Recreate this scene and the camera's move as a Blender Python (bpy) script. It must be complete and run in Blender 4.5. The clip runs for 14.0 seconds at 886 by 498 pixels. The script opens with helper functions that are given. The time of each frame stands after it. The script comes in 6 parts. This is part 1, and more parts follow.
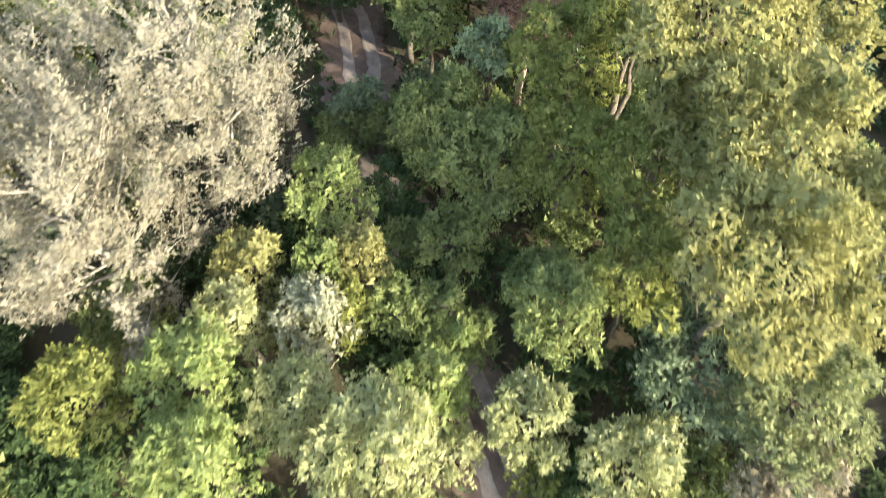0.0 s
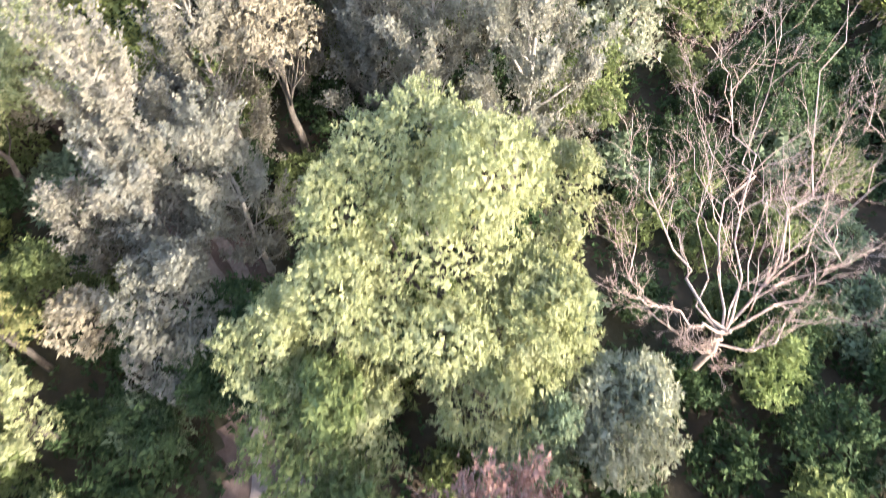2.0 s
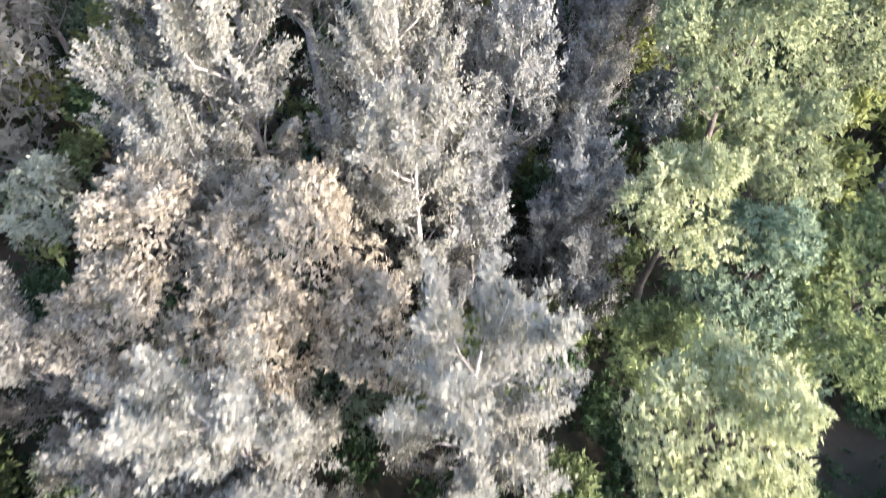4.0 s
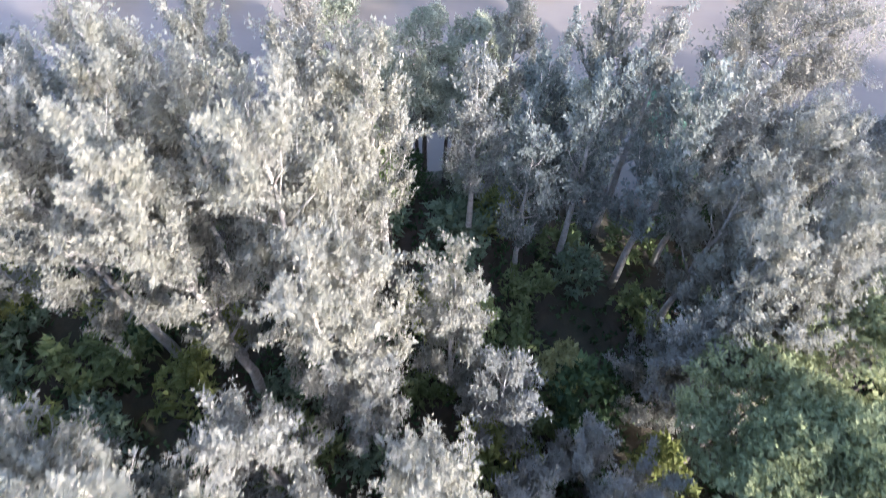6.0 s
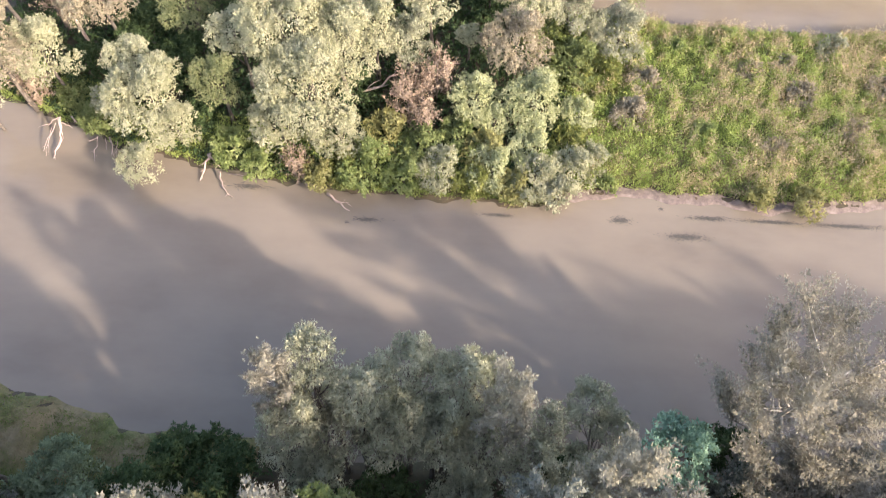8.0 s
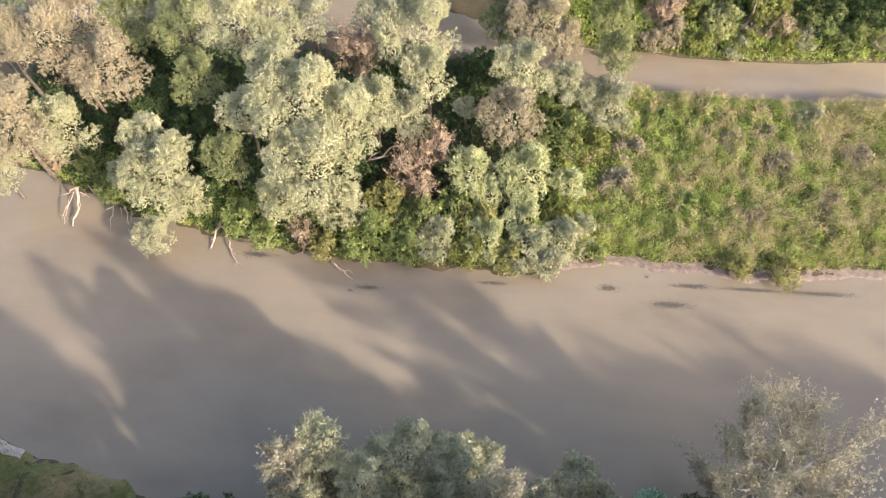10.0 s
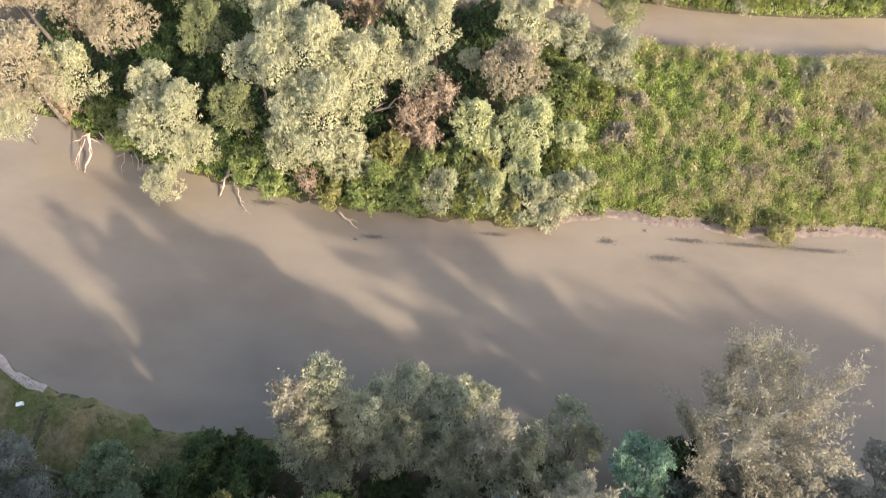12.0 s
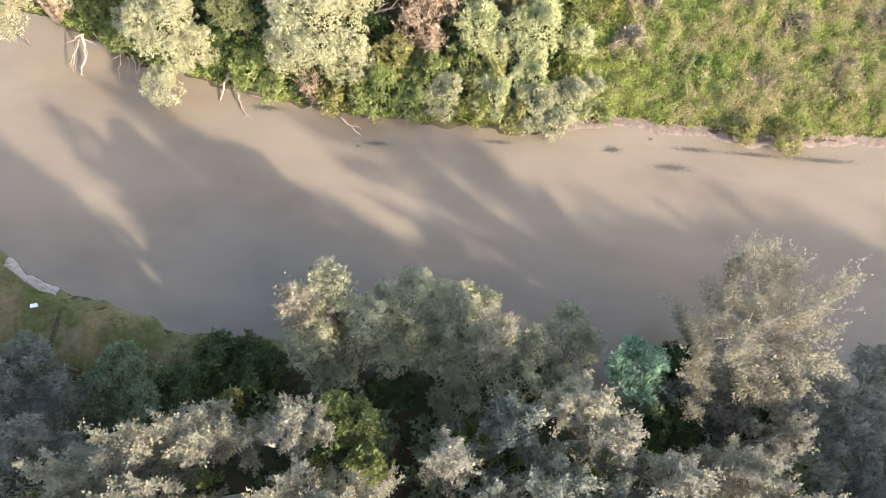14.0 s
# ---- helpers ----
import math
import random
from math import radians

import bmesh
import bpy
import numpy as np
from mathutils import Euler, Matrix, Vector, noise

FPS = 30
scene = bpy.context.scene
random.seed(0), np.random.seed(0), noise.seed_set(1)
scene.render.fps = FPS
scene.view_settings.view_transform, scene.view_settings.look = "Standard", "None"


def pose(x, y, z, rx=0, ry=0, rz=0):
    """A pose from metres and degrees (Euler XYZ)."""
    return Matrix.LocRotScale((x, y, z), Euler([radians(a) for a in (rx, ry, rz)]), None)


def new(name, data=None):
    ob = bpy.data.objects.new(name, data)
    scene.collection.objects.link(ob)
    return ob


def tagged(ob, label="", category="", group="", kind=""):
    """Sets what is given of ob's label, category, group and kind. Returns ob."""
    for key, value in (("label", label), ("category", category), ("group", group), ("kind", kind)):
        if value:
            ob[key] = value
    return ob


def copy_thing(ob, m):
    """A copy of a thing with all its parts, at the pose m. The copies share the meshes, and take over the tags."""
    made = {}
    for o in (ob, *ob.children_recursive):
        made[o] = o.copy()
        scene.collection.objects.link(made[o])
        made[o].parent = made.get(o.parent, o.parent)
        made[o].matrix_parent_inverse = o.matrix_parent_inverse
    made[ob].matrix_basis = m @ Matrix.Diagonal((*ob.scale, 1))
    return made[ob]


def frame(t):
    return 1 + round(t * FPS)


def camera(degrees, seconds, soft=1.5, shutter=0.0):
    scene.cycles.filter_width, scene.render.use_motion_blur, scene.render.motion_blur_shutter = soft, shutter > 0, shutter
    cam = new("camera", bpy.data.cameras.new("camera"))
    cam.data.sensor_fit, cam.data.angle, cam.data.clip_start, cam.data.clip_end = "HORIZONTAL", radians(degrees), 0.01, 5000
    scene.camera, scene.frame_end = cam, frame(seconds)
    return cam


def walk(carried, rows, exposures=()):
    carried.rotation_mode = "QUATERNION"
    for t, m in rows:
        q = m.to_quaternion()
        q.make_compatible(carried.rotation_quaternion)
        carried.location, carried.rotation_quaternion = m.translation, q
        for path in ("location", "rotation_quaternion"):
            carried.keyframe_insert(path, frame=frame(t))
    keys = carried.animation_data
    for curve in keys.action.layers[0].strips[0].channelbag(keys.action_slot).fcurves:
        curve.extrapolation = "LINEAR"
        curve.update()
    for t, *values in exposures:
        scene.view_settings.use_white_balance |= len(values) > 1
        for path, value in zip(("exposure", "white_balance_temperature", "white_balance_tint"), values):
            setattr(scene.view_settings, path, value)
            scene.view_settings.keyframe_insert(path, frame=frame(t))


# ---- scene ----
cam = camera(68.30, 14.0, soft=0.75, shutter=0.3)
walk(cam, [
    (0, pose(-0.00, 0.00, 31.51, 30.17, 0, 3.40)),
    (0.5, pose(0.34, 5.91, 31.89, 30.27, 0, 3.54)),
    (1, pose(0.66, 11.94, 32.38, 30.20, 0, 3.82)),
    (1.5, pose(0.88, 18.23, 32.53, 30.86, 0, 3.52)),
    (2, pose(0.98, 24.79, 32.91, 30.76, 0, 2.97)),
    (2.2, pose(1.03, 27.40, 33.09, 30.63, 0, 2.85)),
    (4.3, pose(1.57, 54.32, 34.75, 30.09, 0, 2.51)),
    (4.5, pose(1.63, 56.78, 35.26, 30.51, 0, 2.57)),
    (5, pose(1.73, 63.24, 36.77, 30.47, 0, 2.71)),
    (5.5, pose(1.84, 69.14, 38.06, 30.54, 0, 3.61)),
    (6, pose(1.83, 75.05, 39.44, 30.44, 0, 3.80)),
    (6.5, pose(1.78, 80.83, 40.80, 30.46, 0, 4.05)),
    (7, pose(1.63, 86.69, 42.46, 30.48, 0, 4.16)),
    (7.5, pose(1.49, 91.47, 44.38, 30.41, 0, 4.14)),
    (8, pose(1.39, 94.98, 46.15, 30.30, 0, 4.01)),
    (8.5, pose(1.33, 97.15, 47.77, 30.38, 0, 3.87)),
    (9, pose(1.35, 98.13, 49.37, 30.44, 0, 3.84)),
    (9.2, pose(1.33, 98.32, 49.93, 30.36, 0, 3.87)),
    (11.3, pose(1.59, 97.85, 53.37, 30.89, 0, 4.12)),
    (11.5, pose(1.65, 97.78, 53.40, 30.04, 0, 4.47)),
    (12, pose(1.66, 97.66, 53.28, 26.05, 0, 4.99)),
    (12.5, pose(1.62, 97.46, 53.23, 22.13, 0, 5.26)),
    (13, pose(1.59, 97.51, 53.31, 20.85, 0, 5.32)),
    (13.5, pose(1.59, 97.29, 53.31, 18.67, 0, 5.42)),
    (14, pose(1.56, 97.37, 53.36, 18.20, 0, 5.44)),
], exposures=[
    (0.0, 2.77, 7200, 5), (2.2, 2.87, 6350, 18), (4.3, 2.95, 5750, 23), (5.5, 2.91, 5400, 22), (6.5, 2.68, 6000, 23), (7.5, 2.5, 6800, 23), (9.0, 2.35, 7300, 16),
    (11.5, 2.27, 7650, 16), (12.5, 2.45, 7450, 16), (14.0, 2.57, 7400, 15)])

# ---- daylight: hazy late-summer sun from the right, behind the camera ----
SUN_ELEVATION = radians(23)
SHADE = Vector((-0.84, 0.54, 0)).normalized()          # the way the shadows fall
world = bpy.data.worlds.new("sky")
scene.world = world
world.use_nodes = True
wn = world.node_tree.nodes
sky = wn.new("ShaderNodeTexSky")
sky.sky_type = 'NISHITA'
sky.sun_disc = False
sky.sun_elevation = SUN_ELEVATION
sky.sun_rotation = math.atan2(-SHADE.x, -SHADE.y)
sky.dust_density = 2.5
wn["Background"].inputs["Strength"].default_value = 0.135
world.node_tree.links.new(sky.outputs["Color"], wn["Background"].inputs["Color"])
sun = new("sun", bpy.data.lights.new("sun", 'SUN'))
sun.data.energy = 2.0
sun.data.angle = radians(1.3)
sun.data.color = (1.0, 0.93, 0.80)
sun_way = Vector((SHADE.x * math.cos(SUN_ELEVATION), SHADE.y * math.cos(SUN_ELEVATION), -math.sin(SUN_ELEVATION)))
sun.matrix_world = Matrix.Translation((40, 40, 90)) @ sun_way.to_track_quat("-Z", "Y").to_matrix().to_4x4()


# ---- materials ----
def material(name):
    m = bpy.data.materials.new(name)
    m.use_nodes = True
    return m, m.node_tree.nodes, m.node_tree.links


def ramp_of(n, l, factor, stops):
    r = n.new("ShaderNodeValToRGB")
    while len(r.color_ramp.elements) < len(stops):
        r.color_ramp.elements.new(0.5)
    for e, (p, c) in zip(r.color_ramp.elements, stops):
        e.position, e.color = p, (*c, 1)
    l.new(factor, r.inputs["Fac"])
    return r.outputs["Color"]


def noise_of(n, l, scale, detail=4, rough=0.6, stretch=None):
    t = n.new("ShaderNodeTexNoise")
    t.inputs["Scale"].default_value = scale
    t.inputs["Detail"].default_value = detail
    t.inputs["Roughness"].default_value = rough
    g = n.new("ShaderNodeNewGeometry")
    if stretch:
        v = n.new("ShaderNodeVectorMath")
        v.operation = 'MULTIPLY'
        v.inputs[1].default_value = stretch
        l.new(g.outputs["Position"], v.inputs[0])
        l.new(v.outputs[0], t.inputs["Vector"])
    else:
        l.new(g.outputs["Position"], t.inputs["Vector"])
    return t.outputs["Fac"]


def mixed(n, l, a, b, factor, how='MIX'):
    m = n.new("ShaderNodeMix")
    m.data_type = 'RGBA'
    m.blend_type = how
    for value, socket in ((factor, m.inputs[0]), (a, m.inputs[6]), (b, m.inputs[7])):
        if hasattr(value, "links"):
            l.new(value, socket)
        else:
            socket.default_value = (*value, 1) if isinstance(value, tuple) else value
    return m.outputs[2]


def leaf_material(name, dark, mid, light, through_light=0.25, patch=0.7, gloss=0.65, wear=None, wear_from=0.62, even=0.7):
    """Leaves: a colour for each leaf, drifting from spray to spray, with some light passing through. wear: the colour of dying sprays."""
    m, n, l = material(name)
    g = n.new("ShaderNodeNewGeometry")
    deep, bright = tuple(0.75 * v for v in dark), tuple(0.92 * v for v in light)
    a = ramp_of(n, l, g.outputs["Random Per Island"], [(0.0, deep), (0.35, mid), (0.7, mid), (1.0, bright)])
    b = ramp_of(n, l, noise_of(n, l, patch, 5, 0.7), [(0.34, dark), (0.5, mid), (0.68, light)])
    c = mixed(n, l, a, b, even)
    if wear:
        f = ramp_of(n, l, noise_of(n, l, 0.45, 3), [(wear_from, (0, 0, 0)), (wear_from + 0.08, (1, 1, 1))])
        c = mixed(n, l, c, wear, f)
    p = n["Principled BSDF"]
    l.new(c, p.inputs["Base Color"])
    p.inputs["Roughness"].default_value = gloss
    p.inputs["Specular IOR Level"].default_value = 0.12
    t = n.new("ShaderNodeBsdfTranslucent")
    l.new(c, t.inputs["Color"])
    x = n.new("ShaderNodeMixShader")
    x.inputs[0].default_value = through_light
    l.new(p.outputs[0], x.inputs[1])
    l.new(t.outputs[0], x.inputs[2])
    l.new(x.outputs[0], n["Material Output"].inputs["Surface"])
    return m


def rough_material(name, stops, scale, fine, roughness=0.9, bump=0.4, stretch=None, stops2=None, scale2=0.1):
    m, n, l = material(name)
    c = ramp_of(n, l, noise_of(n, l, scale, 8, 0.7, stretch), stops)
    if stops2:
        c = mixed(n, l, c, ramp_of(n, l, noise_of(n, l, scale2, 4), stops2), 0.5)
    p = n["Principled BSDF"]
    l.new(c, p.inputs["Base Color"])
    p.inputs["Roughness"].default_value = roughness
    b = n.new("ShaderNodeBump")
    b.inputs["Strength"].default_value = bump
    b.inputs["Distance"].default_value = 0.1
    l.new(noise_of(n, l, fine, 8, 0.7, stretch), b.inputs["Height"])
    l.new(b.outputs[0], p.inputs["Normal"])
    return m


LEAF = {
    "poplar": leaf_material("poplar_leaves", (0.210, 0.210, 0.157), (0.261, 0.257, 0.204), (0.288, 0.280, 0.230), 0.48, even=0.8),
    "poplar_dull": leaf_material("dull_poplar_leaves", (0.179, 0.187, 0.154), (0.246, 0.246, 0.206), (0.283, 0.283, 0.246), 0.44, even=0.8),
    "cream": leaf_material("cream_poplar_leaves", (0.197, 0.195, 0.143), (0.257, 0.244, 0.192), (0.270, 0.255, 0.213), 0.46, even=0.8),
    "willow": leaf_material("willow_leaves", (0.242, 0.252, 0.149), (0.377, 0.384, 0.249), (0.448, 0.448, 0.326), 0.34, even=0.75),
    "willow_grey": leaf_material("grey_willow_leaves", (0.199, 0.215, 0.140), (0.324, 0.335, 0.230), (0.433, 0.434, 0.320), 0.34, even=0.75),
    "willow_tan": leaf_material("tan_willow_leaves", (0.211, 0.189, 0.133), (0.316, 0.280, 0.198), (0.375, 0.342, 0.262), 0.34, even=0.75),
    "ivory": leaf_material("ivory_willow_leaves", (0.259, 0.230, 0.158), (0.398, 0.353, 0.252), (0.479, 0.428, 0.32), 0.45),
    "teal": leaf_material("teal_leaves", (0.084, 0.156, 0.108), (0.18, 0.3, 0.216), (0.312, 0.468, 0.348), 0.3),
    "yellow": leaf_material("yellow_green_leaves", (0.184, 0.187, 0.072), (0.282, 0.278, 0.115), (0.329, 0.320, 0.161), 0.42),
    "lime": leaf_material("lime_green_leaves", (0.151, 0.202, 0.063), (0.240, 0.296, 0.112), (0.293, 0.328, 0.153), 0.42),
    "pale": leaf_material("pale_green_leaves", (0.223, 0.251, 0.114), (0.356, 0.374, 0.188), (0.410, 0.418, 0.246), 0.42),
    "fresh": leaf_material("fresh_willow_leaves", (0.253, 0.284, 0.139), (0.410, 0.437, 0.243), (0.505, 0.525, 0.327), 0.3),
    "green": leaf_material("green_leaves", (0.090, 0.118, 0.044), (0.174, 0.213, 0.083), (0.291, 0.330, 0.143), 0.38),
    "olive": leaf_material("olive_leaves", (0.101, 0.123, 0.039), (0.207, 0.230, 0.072), (0.347, 0.364, 0.132), 0.42),
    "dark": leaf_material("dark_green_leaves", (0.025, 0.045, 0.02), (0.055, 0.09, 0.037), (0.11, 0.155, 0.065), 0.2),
    "bluish": leaf_material("bluish_leaves", (0.086, 0.118, 0.070), (0.167, 0.218, 0.130), (0.287, 0.347, 0.210), 0.38),
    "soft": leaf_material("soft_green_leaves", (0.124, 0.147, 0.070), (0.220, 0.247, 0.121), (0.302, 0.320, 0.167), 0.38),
    "slate": leaf_material("slate_grey_leaves", (0.081, 0.092, 0.077), (0.167, 0.184, 0.154), (0.299, 0.316, 0.275), 0.3, even=0.6),
    "brown": leaf_material("withered_leaves", (0.15, 0.08, 0.06), (0.30, 0.17, 0.135), (0.44, 0.28, 0.23), 0.1),
    "pink": leaf_material("dry_twigs_leaves", (0.173, 0.130, 0.086), (0.268, 0.206, 0.152), (0.317, 0.252, 0.194), 0.1),
}
BARK = {
    "white": rough_material("pale_poplar_bark", [(0.3, (0.20, 0.185, 0.16)), (0.5, (0.36, 0.335, 0.29)), (0.7, (0.48, 0.45, 0.40))], 3.0, 14, 0.8, 0.5),
    "grey": rough_material("grey_bark", [(0.3, (0.06, 0.05, 0.04)), (0.7, (0.17, 0.145, 0.12))], 3.0, 14, 0.9, 0.6),
    "dead": rough_material("bare_dead_wood", [(0.3, (0.25, 0.18, 0.15)), (0.5, (0.40, 0.31, 0.265)), (0.75, (0.53, 0.44, 0.38))], 1.6, 14, 0.85, 0.5),
}
EARTH = rough_material("forest_floor", [(0.3, (0.025, 0.022, 0.013)), (0.5, (0.05, 0.04, 0.024)), (0.7, (0.09, 0.065, 0.04))], 1.2, 12, 0.95, 0.6,
                       None, [(0.35, (0.035, 0.045, 0.015)), (0.55, (0.065, 0.05, 0.03)), (0.7, (0.11, 0.075, 0.05))], 0.16)
LITTER = rough_material("leaf_litter", [(0.3, (0.085, 0.058, 0.047)), (0.5, (0.14, 0.098, 0.08)), (0.7, (0.21, 0.155, 0.13))], 0.8, 14, 0.95, 0.6)
TRACK = rough_material("trodden_track", [(0.3, (0.17, 0.132, 0.116)), (0.5, (0.255, 0.208, 0.182)), (0.75, (0.345, 0.29, 0.26))], 1.6, 16, 0.95, 0.4)
MUD = rough_material("river_mud", [(0.3, (0.09, 0.07, 0.06)), (0.5, (0.155, 0.12, 0.105)), (0.75, (0.26, 0.21, 0.185))], 2.0, 18, 0.8, 0.7)
LAWN = rough_material("short_grass_bank", [(0.3, (0.05, 0.06, 0.02)), (0.5, (0.12, 0.12, 0.045)), (0.7, (0.24, 0.20, 0.10))], 2.5, 30, 0.95, 0.8,
                      None, [(0.40, (0.06, 0.11, 0.025)), (0.5, (0.14, 0.12, 0.05)), (0.6, (0.26, 0.19, 0.12))], 0.2)
SLAB = rough_material("worn_concrete", [(0.3, (0.22, 0.18, 0.16)), (0.7, (0.40, 0.35, 0.32))], 2.5, 20, 0.9, 0.3)
PLASTIC = rough_material("white_plastic", [(0.3, (0.76, 0.76, 0.76)), (0.7, (0.82, 0.82, 0.82))], 4, 20, 0.5, 0.05)


def water_material():
    m, n, l = material("turbid_river_water")
    p = n["Principled BSDF"]
    silt = ramp_of(n, l, noise_of(n, l, 0.06, 5, 0.6, (1.0, 2.2, 1.0)), [(0.3, (0.15, 0.125, 0.098)), (0.5, (0.18, 0.152, 0.118)), (0.7, (0.205, 0.173, 0.134))])
    l.new(silt, p.inputs["Base Color"])
    p.inputs["IOR"].default_value = 1.33
    p.inputs["Roughness"].default_value = 0.12
    b = n.new("ShaderNodeBump")
    b.inputs["Strength"].default_value = 0.08
    b.inputs["Distance"].default_value = 0.05
    l.new(noise_of(n, l, 1.4, 4, 0.55, (0.7, 1.3, 1.0)), b.inputs["Height"])
    l.new(b.outputs[0], p.inputs["Normal"])
    return m


WATER = water_material()
SILT = rough_material("silted_weed", [(0.3, (0.045, 0.042, 0.035)), (0.7, (0.095, 0.085, 0.07))], 3.0, 12, 0.8, 0.3)


# ---- mesh helpers ----
def mesh_object(name, verts, faces, mat, parent=None, label="", smooth=False):
    me = bpy.data.meshes.new(name)
    me.from_pydata([tuple(v) for v in verts], [], [tuple(f) for f in faces])
    me.materials.append(mat)
    if smooth:
        me.polygons.foreach_set("use_smooth", [True] * len(me.polygons))
    me.update()
    ob = new(name, me)
    ob.parent = parent
    return tagged(ob, label) if label else ob


def unit(v):
    return v / np.maximum(np.linalg.norm(v, axis=-1, keepdims=True), 1e-6)


def tube(points, radii, sides=6):
    """A tapered limb along points, as lists of vertices and faces."""
    verts, faces = [], []
    pts = [Vector(p) for p in points]
    for i, p in enumerate(pts):
        way = (pts[min(i + 1, len(pts) - 1)] - pts[max(i - 1, 0)]).normalized()
        a = way.orthogonal().normalized()
        b = way.cross(a)
        for k in range(sides):
            w = 2 * math.pi * k / sides
            verts.append(p + (a * math.cos(w) + b * math.sin(w)) * radii[i])
    for i in range(len(pts) - 1):
        for k in range(sides):
            a, b = i * sides + k, i * sides + (k + 1) % sides
            faces.append((a, b, b + sides, a + sides))
    faces.append(tuple(range(sides))[::-1])
    faces.append(tuple(range((len(pts) - 1) * sides, len(pts) * sides)))
    return verts, faces


def bent(rng, a, b, steps, wobble, sag=0.0):
    """Points from a to b along an uneven line."""
    a, b = Vector(a), Vector(b)
    out = []
    for i in range(steps + 1):
        f = i / steps
        p = a.lerp(b, f)
        k = wobble * (b - a).length * math.sin(math.pi * f)
        p += Vector(rng.uniform(-k, k, 3)) + Vector((0, 0, sag * math.sin(math.pi * f)))
        out.append(p)
    return out


class Limbs:
    """Gathers tubes into one mesh."""

    def __init__(self):
        self.verts, self.faces = [], []

    def add(self, points, radii, sides=6):
        v, f = tube(points, radii, sides)
        n = len(self.verts)
        self.verts += v
        self.faces += [tuple(i + n for i in q) for q in f]

    def put(self, name, mat, parent, label=""):
        return mesh_object(name, self.verts, self.faces, mat, parent, label, True)


# ---- the lie of the land ----
def smooth_step(a, b, x):
    f = min(max((x - a) / (b - a), 0.0), 1.0)
    return f * f * (3 - 2 * f)


def near_shore(x):
    """y of the river's edge on the forest side."""
    at = np.interp(x, (-90, -45, -37.7, -34.8, -32, -27, -23.4, -22.2, -14.8, -8, 7, 12), (124, 113.6, 110.6, 109.0, 107.8, 106.9, 106.2, 105.2, 105.4, 104.6, 105.0, 102.3))
    return float(at) + (0.12 * math.sin(x * 1.3) + 0.07 * math.sin(x * 2.9)) + 0.4 * math.sin(x * 0.31) * smooth_step(-14, -8, x)


def far_shore(x):
    """y of the river's edge on the island side."""
    at = np.interp(x, (-70, -43, -37, -30, -24, -15, -7, 4, 8, 11, 13, 20, 27, 34, 60), (143, 135.6, 133.5, 130.5, 129.4, 127.8, 127.1, 126.8, 126.9, 127.9, 128.4, 128.2, 127.6, 128.4, 129.0))
    return float(at) + 0.2 * math.sin(x * 0.9) + 0.12 * math.sin(x * 2.3)


def channel_middle(x):
    return 152.6 + 7.5 * smooth_step(14, -10, x) + 0.6 * math.sin(x * 0.15)


def track_middle(y):
    """x of the track through the forest."""
    at = lambda v: np.interp(v, (-30, 5, 10, 15, 22, 30, 35, 41, 47, 56), (13, 2.7, 0.6, -2.2, -5.0, -6.95, -8.0, -11.0, -17.0, -29.0))
    return float(at(y - 2) + at(y) + at(y + 2)) / 3


def rut(x, y):
    d = x - track_middle(y)
    return max(math.exp(-((d - 0.75) / 0.28) ** 2), math.exp(-((d + 0.75) / 0.28) ** 2))


def land(x, y):
    """The ground's height: forest flat, river bed, island, back channel, far land."""
    bump = 0.22 * noise.noise((x * 0.12, y * 0.12, 3)) + 0.08 * noise.noise((x * 0.5, y * 0.5, 7))
    a, b, c = near_shore(x), far_shore(x), channel_middle(x)
    forest = 0.45 + 1.05 * smooth_step(0, 14, a - y) + bump
    if y < a:
        d = abs(x - track_middle(y))
        trodden = 1 - smooth_step(1.0, 1.9, d)
        h = forest * (1 - trodden) + trodden * (1.5 + bump * 0.4 - 0.03 * rut(x, y))
        return h * smooth_step(-0.4, 1.2, a - y) + 0.1 * (1 - smooth_step(-0.4, 1.2, a - y))
    if y < b:
        return 0.1 - 1.6 * smooth_step(0, 2.5, min(y - a, b - y))
    island = 0.25 + 0.65 * smooth_step(0.5, 3.5, y - b) + bump
    if y < c - 3.1:
        return 0.08 + (island - 0.08) * smooth_step(0, 1.2, min(y - b, c - 3.1 - y))
    if y < c + 3.1:
        return 0.08 - 1.2 * smooth_step(0, 1.5, 3.1 - abs(y - c))
    return 0.08 + (0.9 + bump - 0.08) * smooth_step(0, 1.5, y - c - 3.1)


def stretch_of(lo, hi, step, far):
    """Grid lines: even between lo and hi, ever wider outside."""
    inner = list(np.arange(lo, hi + step / 2, step))
    grow, s, out = [], step, 0.0
    while out < far:
        s *= 1.45
        out += s
        grow.append(out)
    return [lo - g for g in reversed(grow)] + inner + [hi + g for g in grow]


def build_ground():
    xs, ys = stretch_of(-56, 56, 0.8, 900), stretch_of(-24, 176, 0.8, 900)
    verts = [(x, y, land(x, y) - (0.22 * (1 - smooth_step(1.7, 2.6, abs(x - track_middle(y)))) if y < 60 else 0)) for y in ys for x in xs]
    w = len(xs)
    faces = [(j * w + i, j * w + i + 1, (j + 1) * w + i + 1, (j + 1) * w + i) for j in range(len(ys) - 1) for i in range(w - 1)]
    ob = mesh_object("ground", verts, faces, EARTH, None, "dark leaf-littered forest floor and low river banks", True)
    tagged(ob, "", "ground", "", "structure")


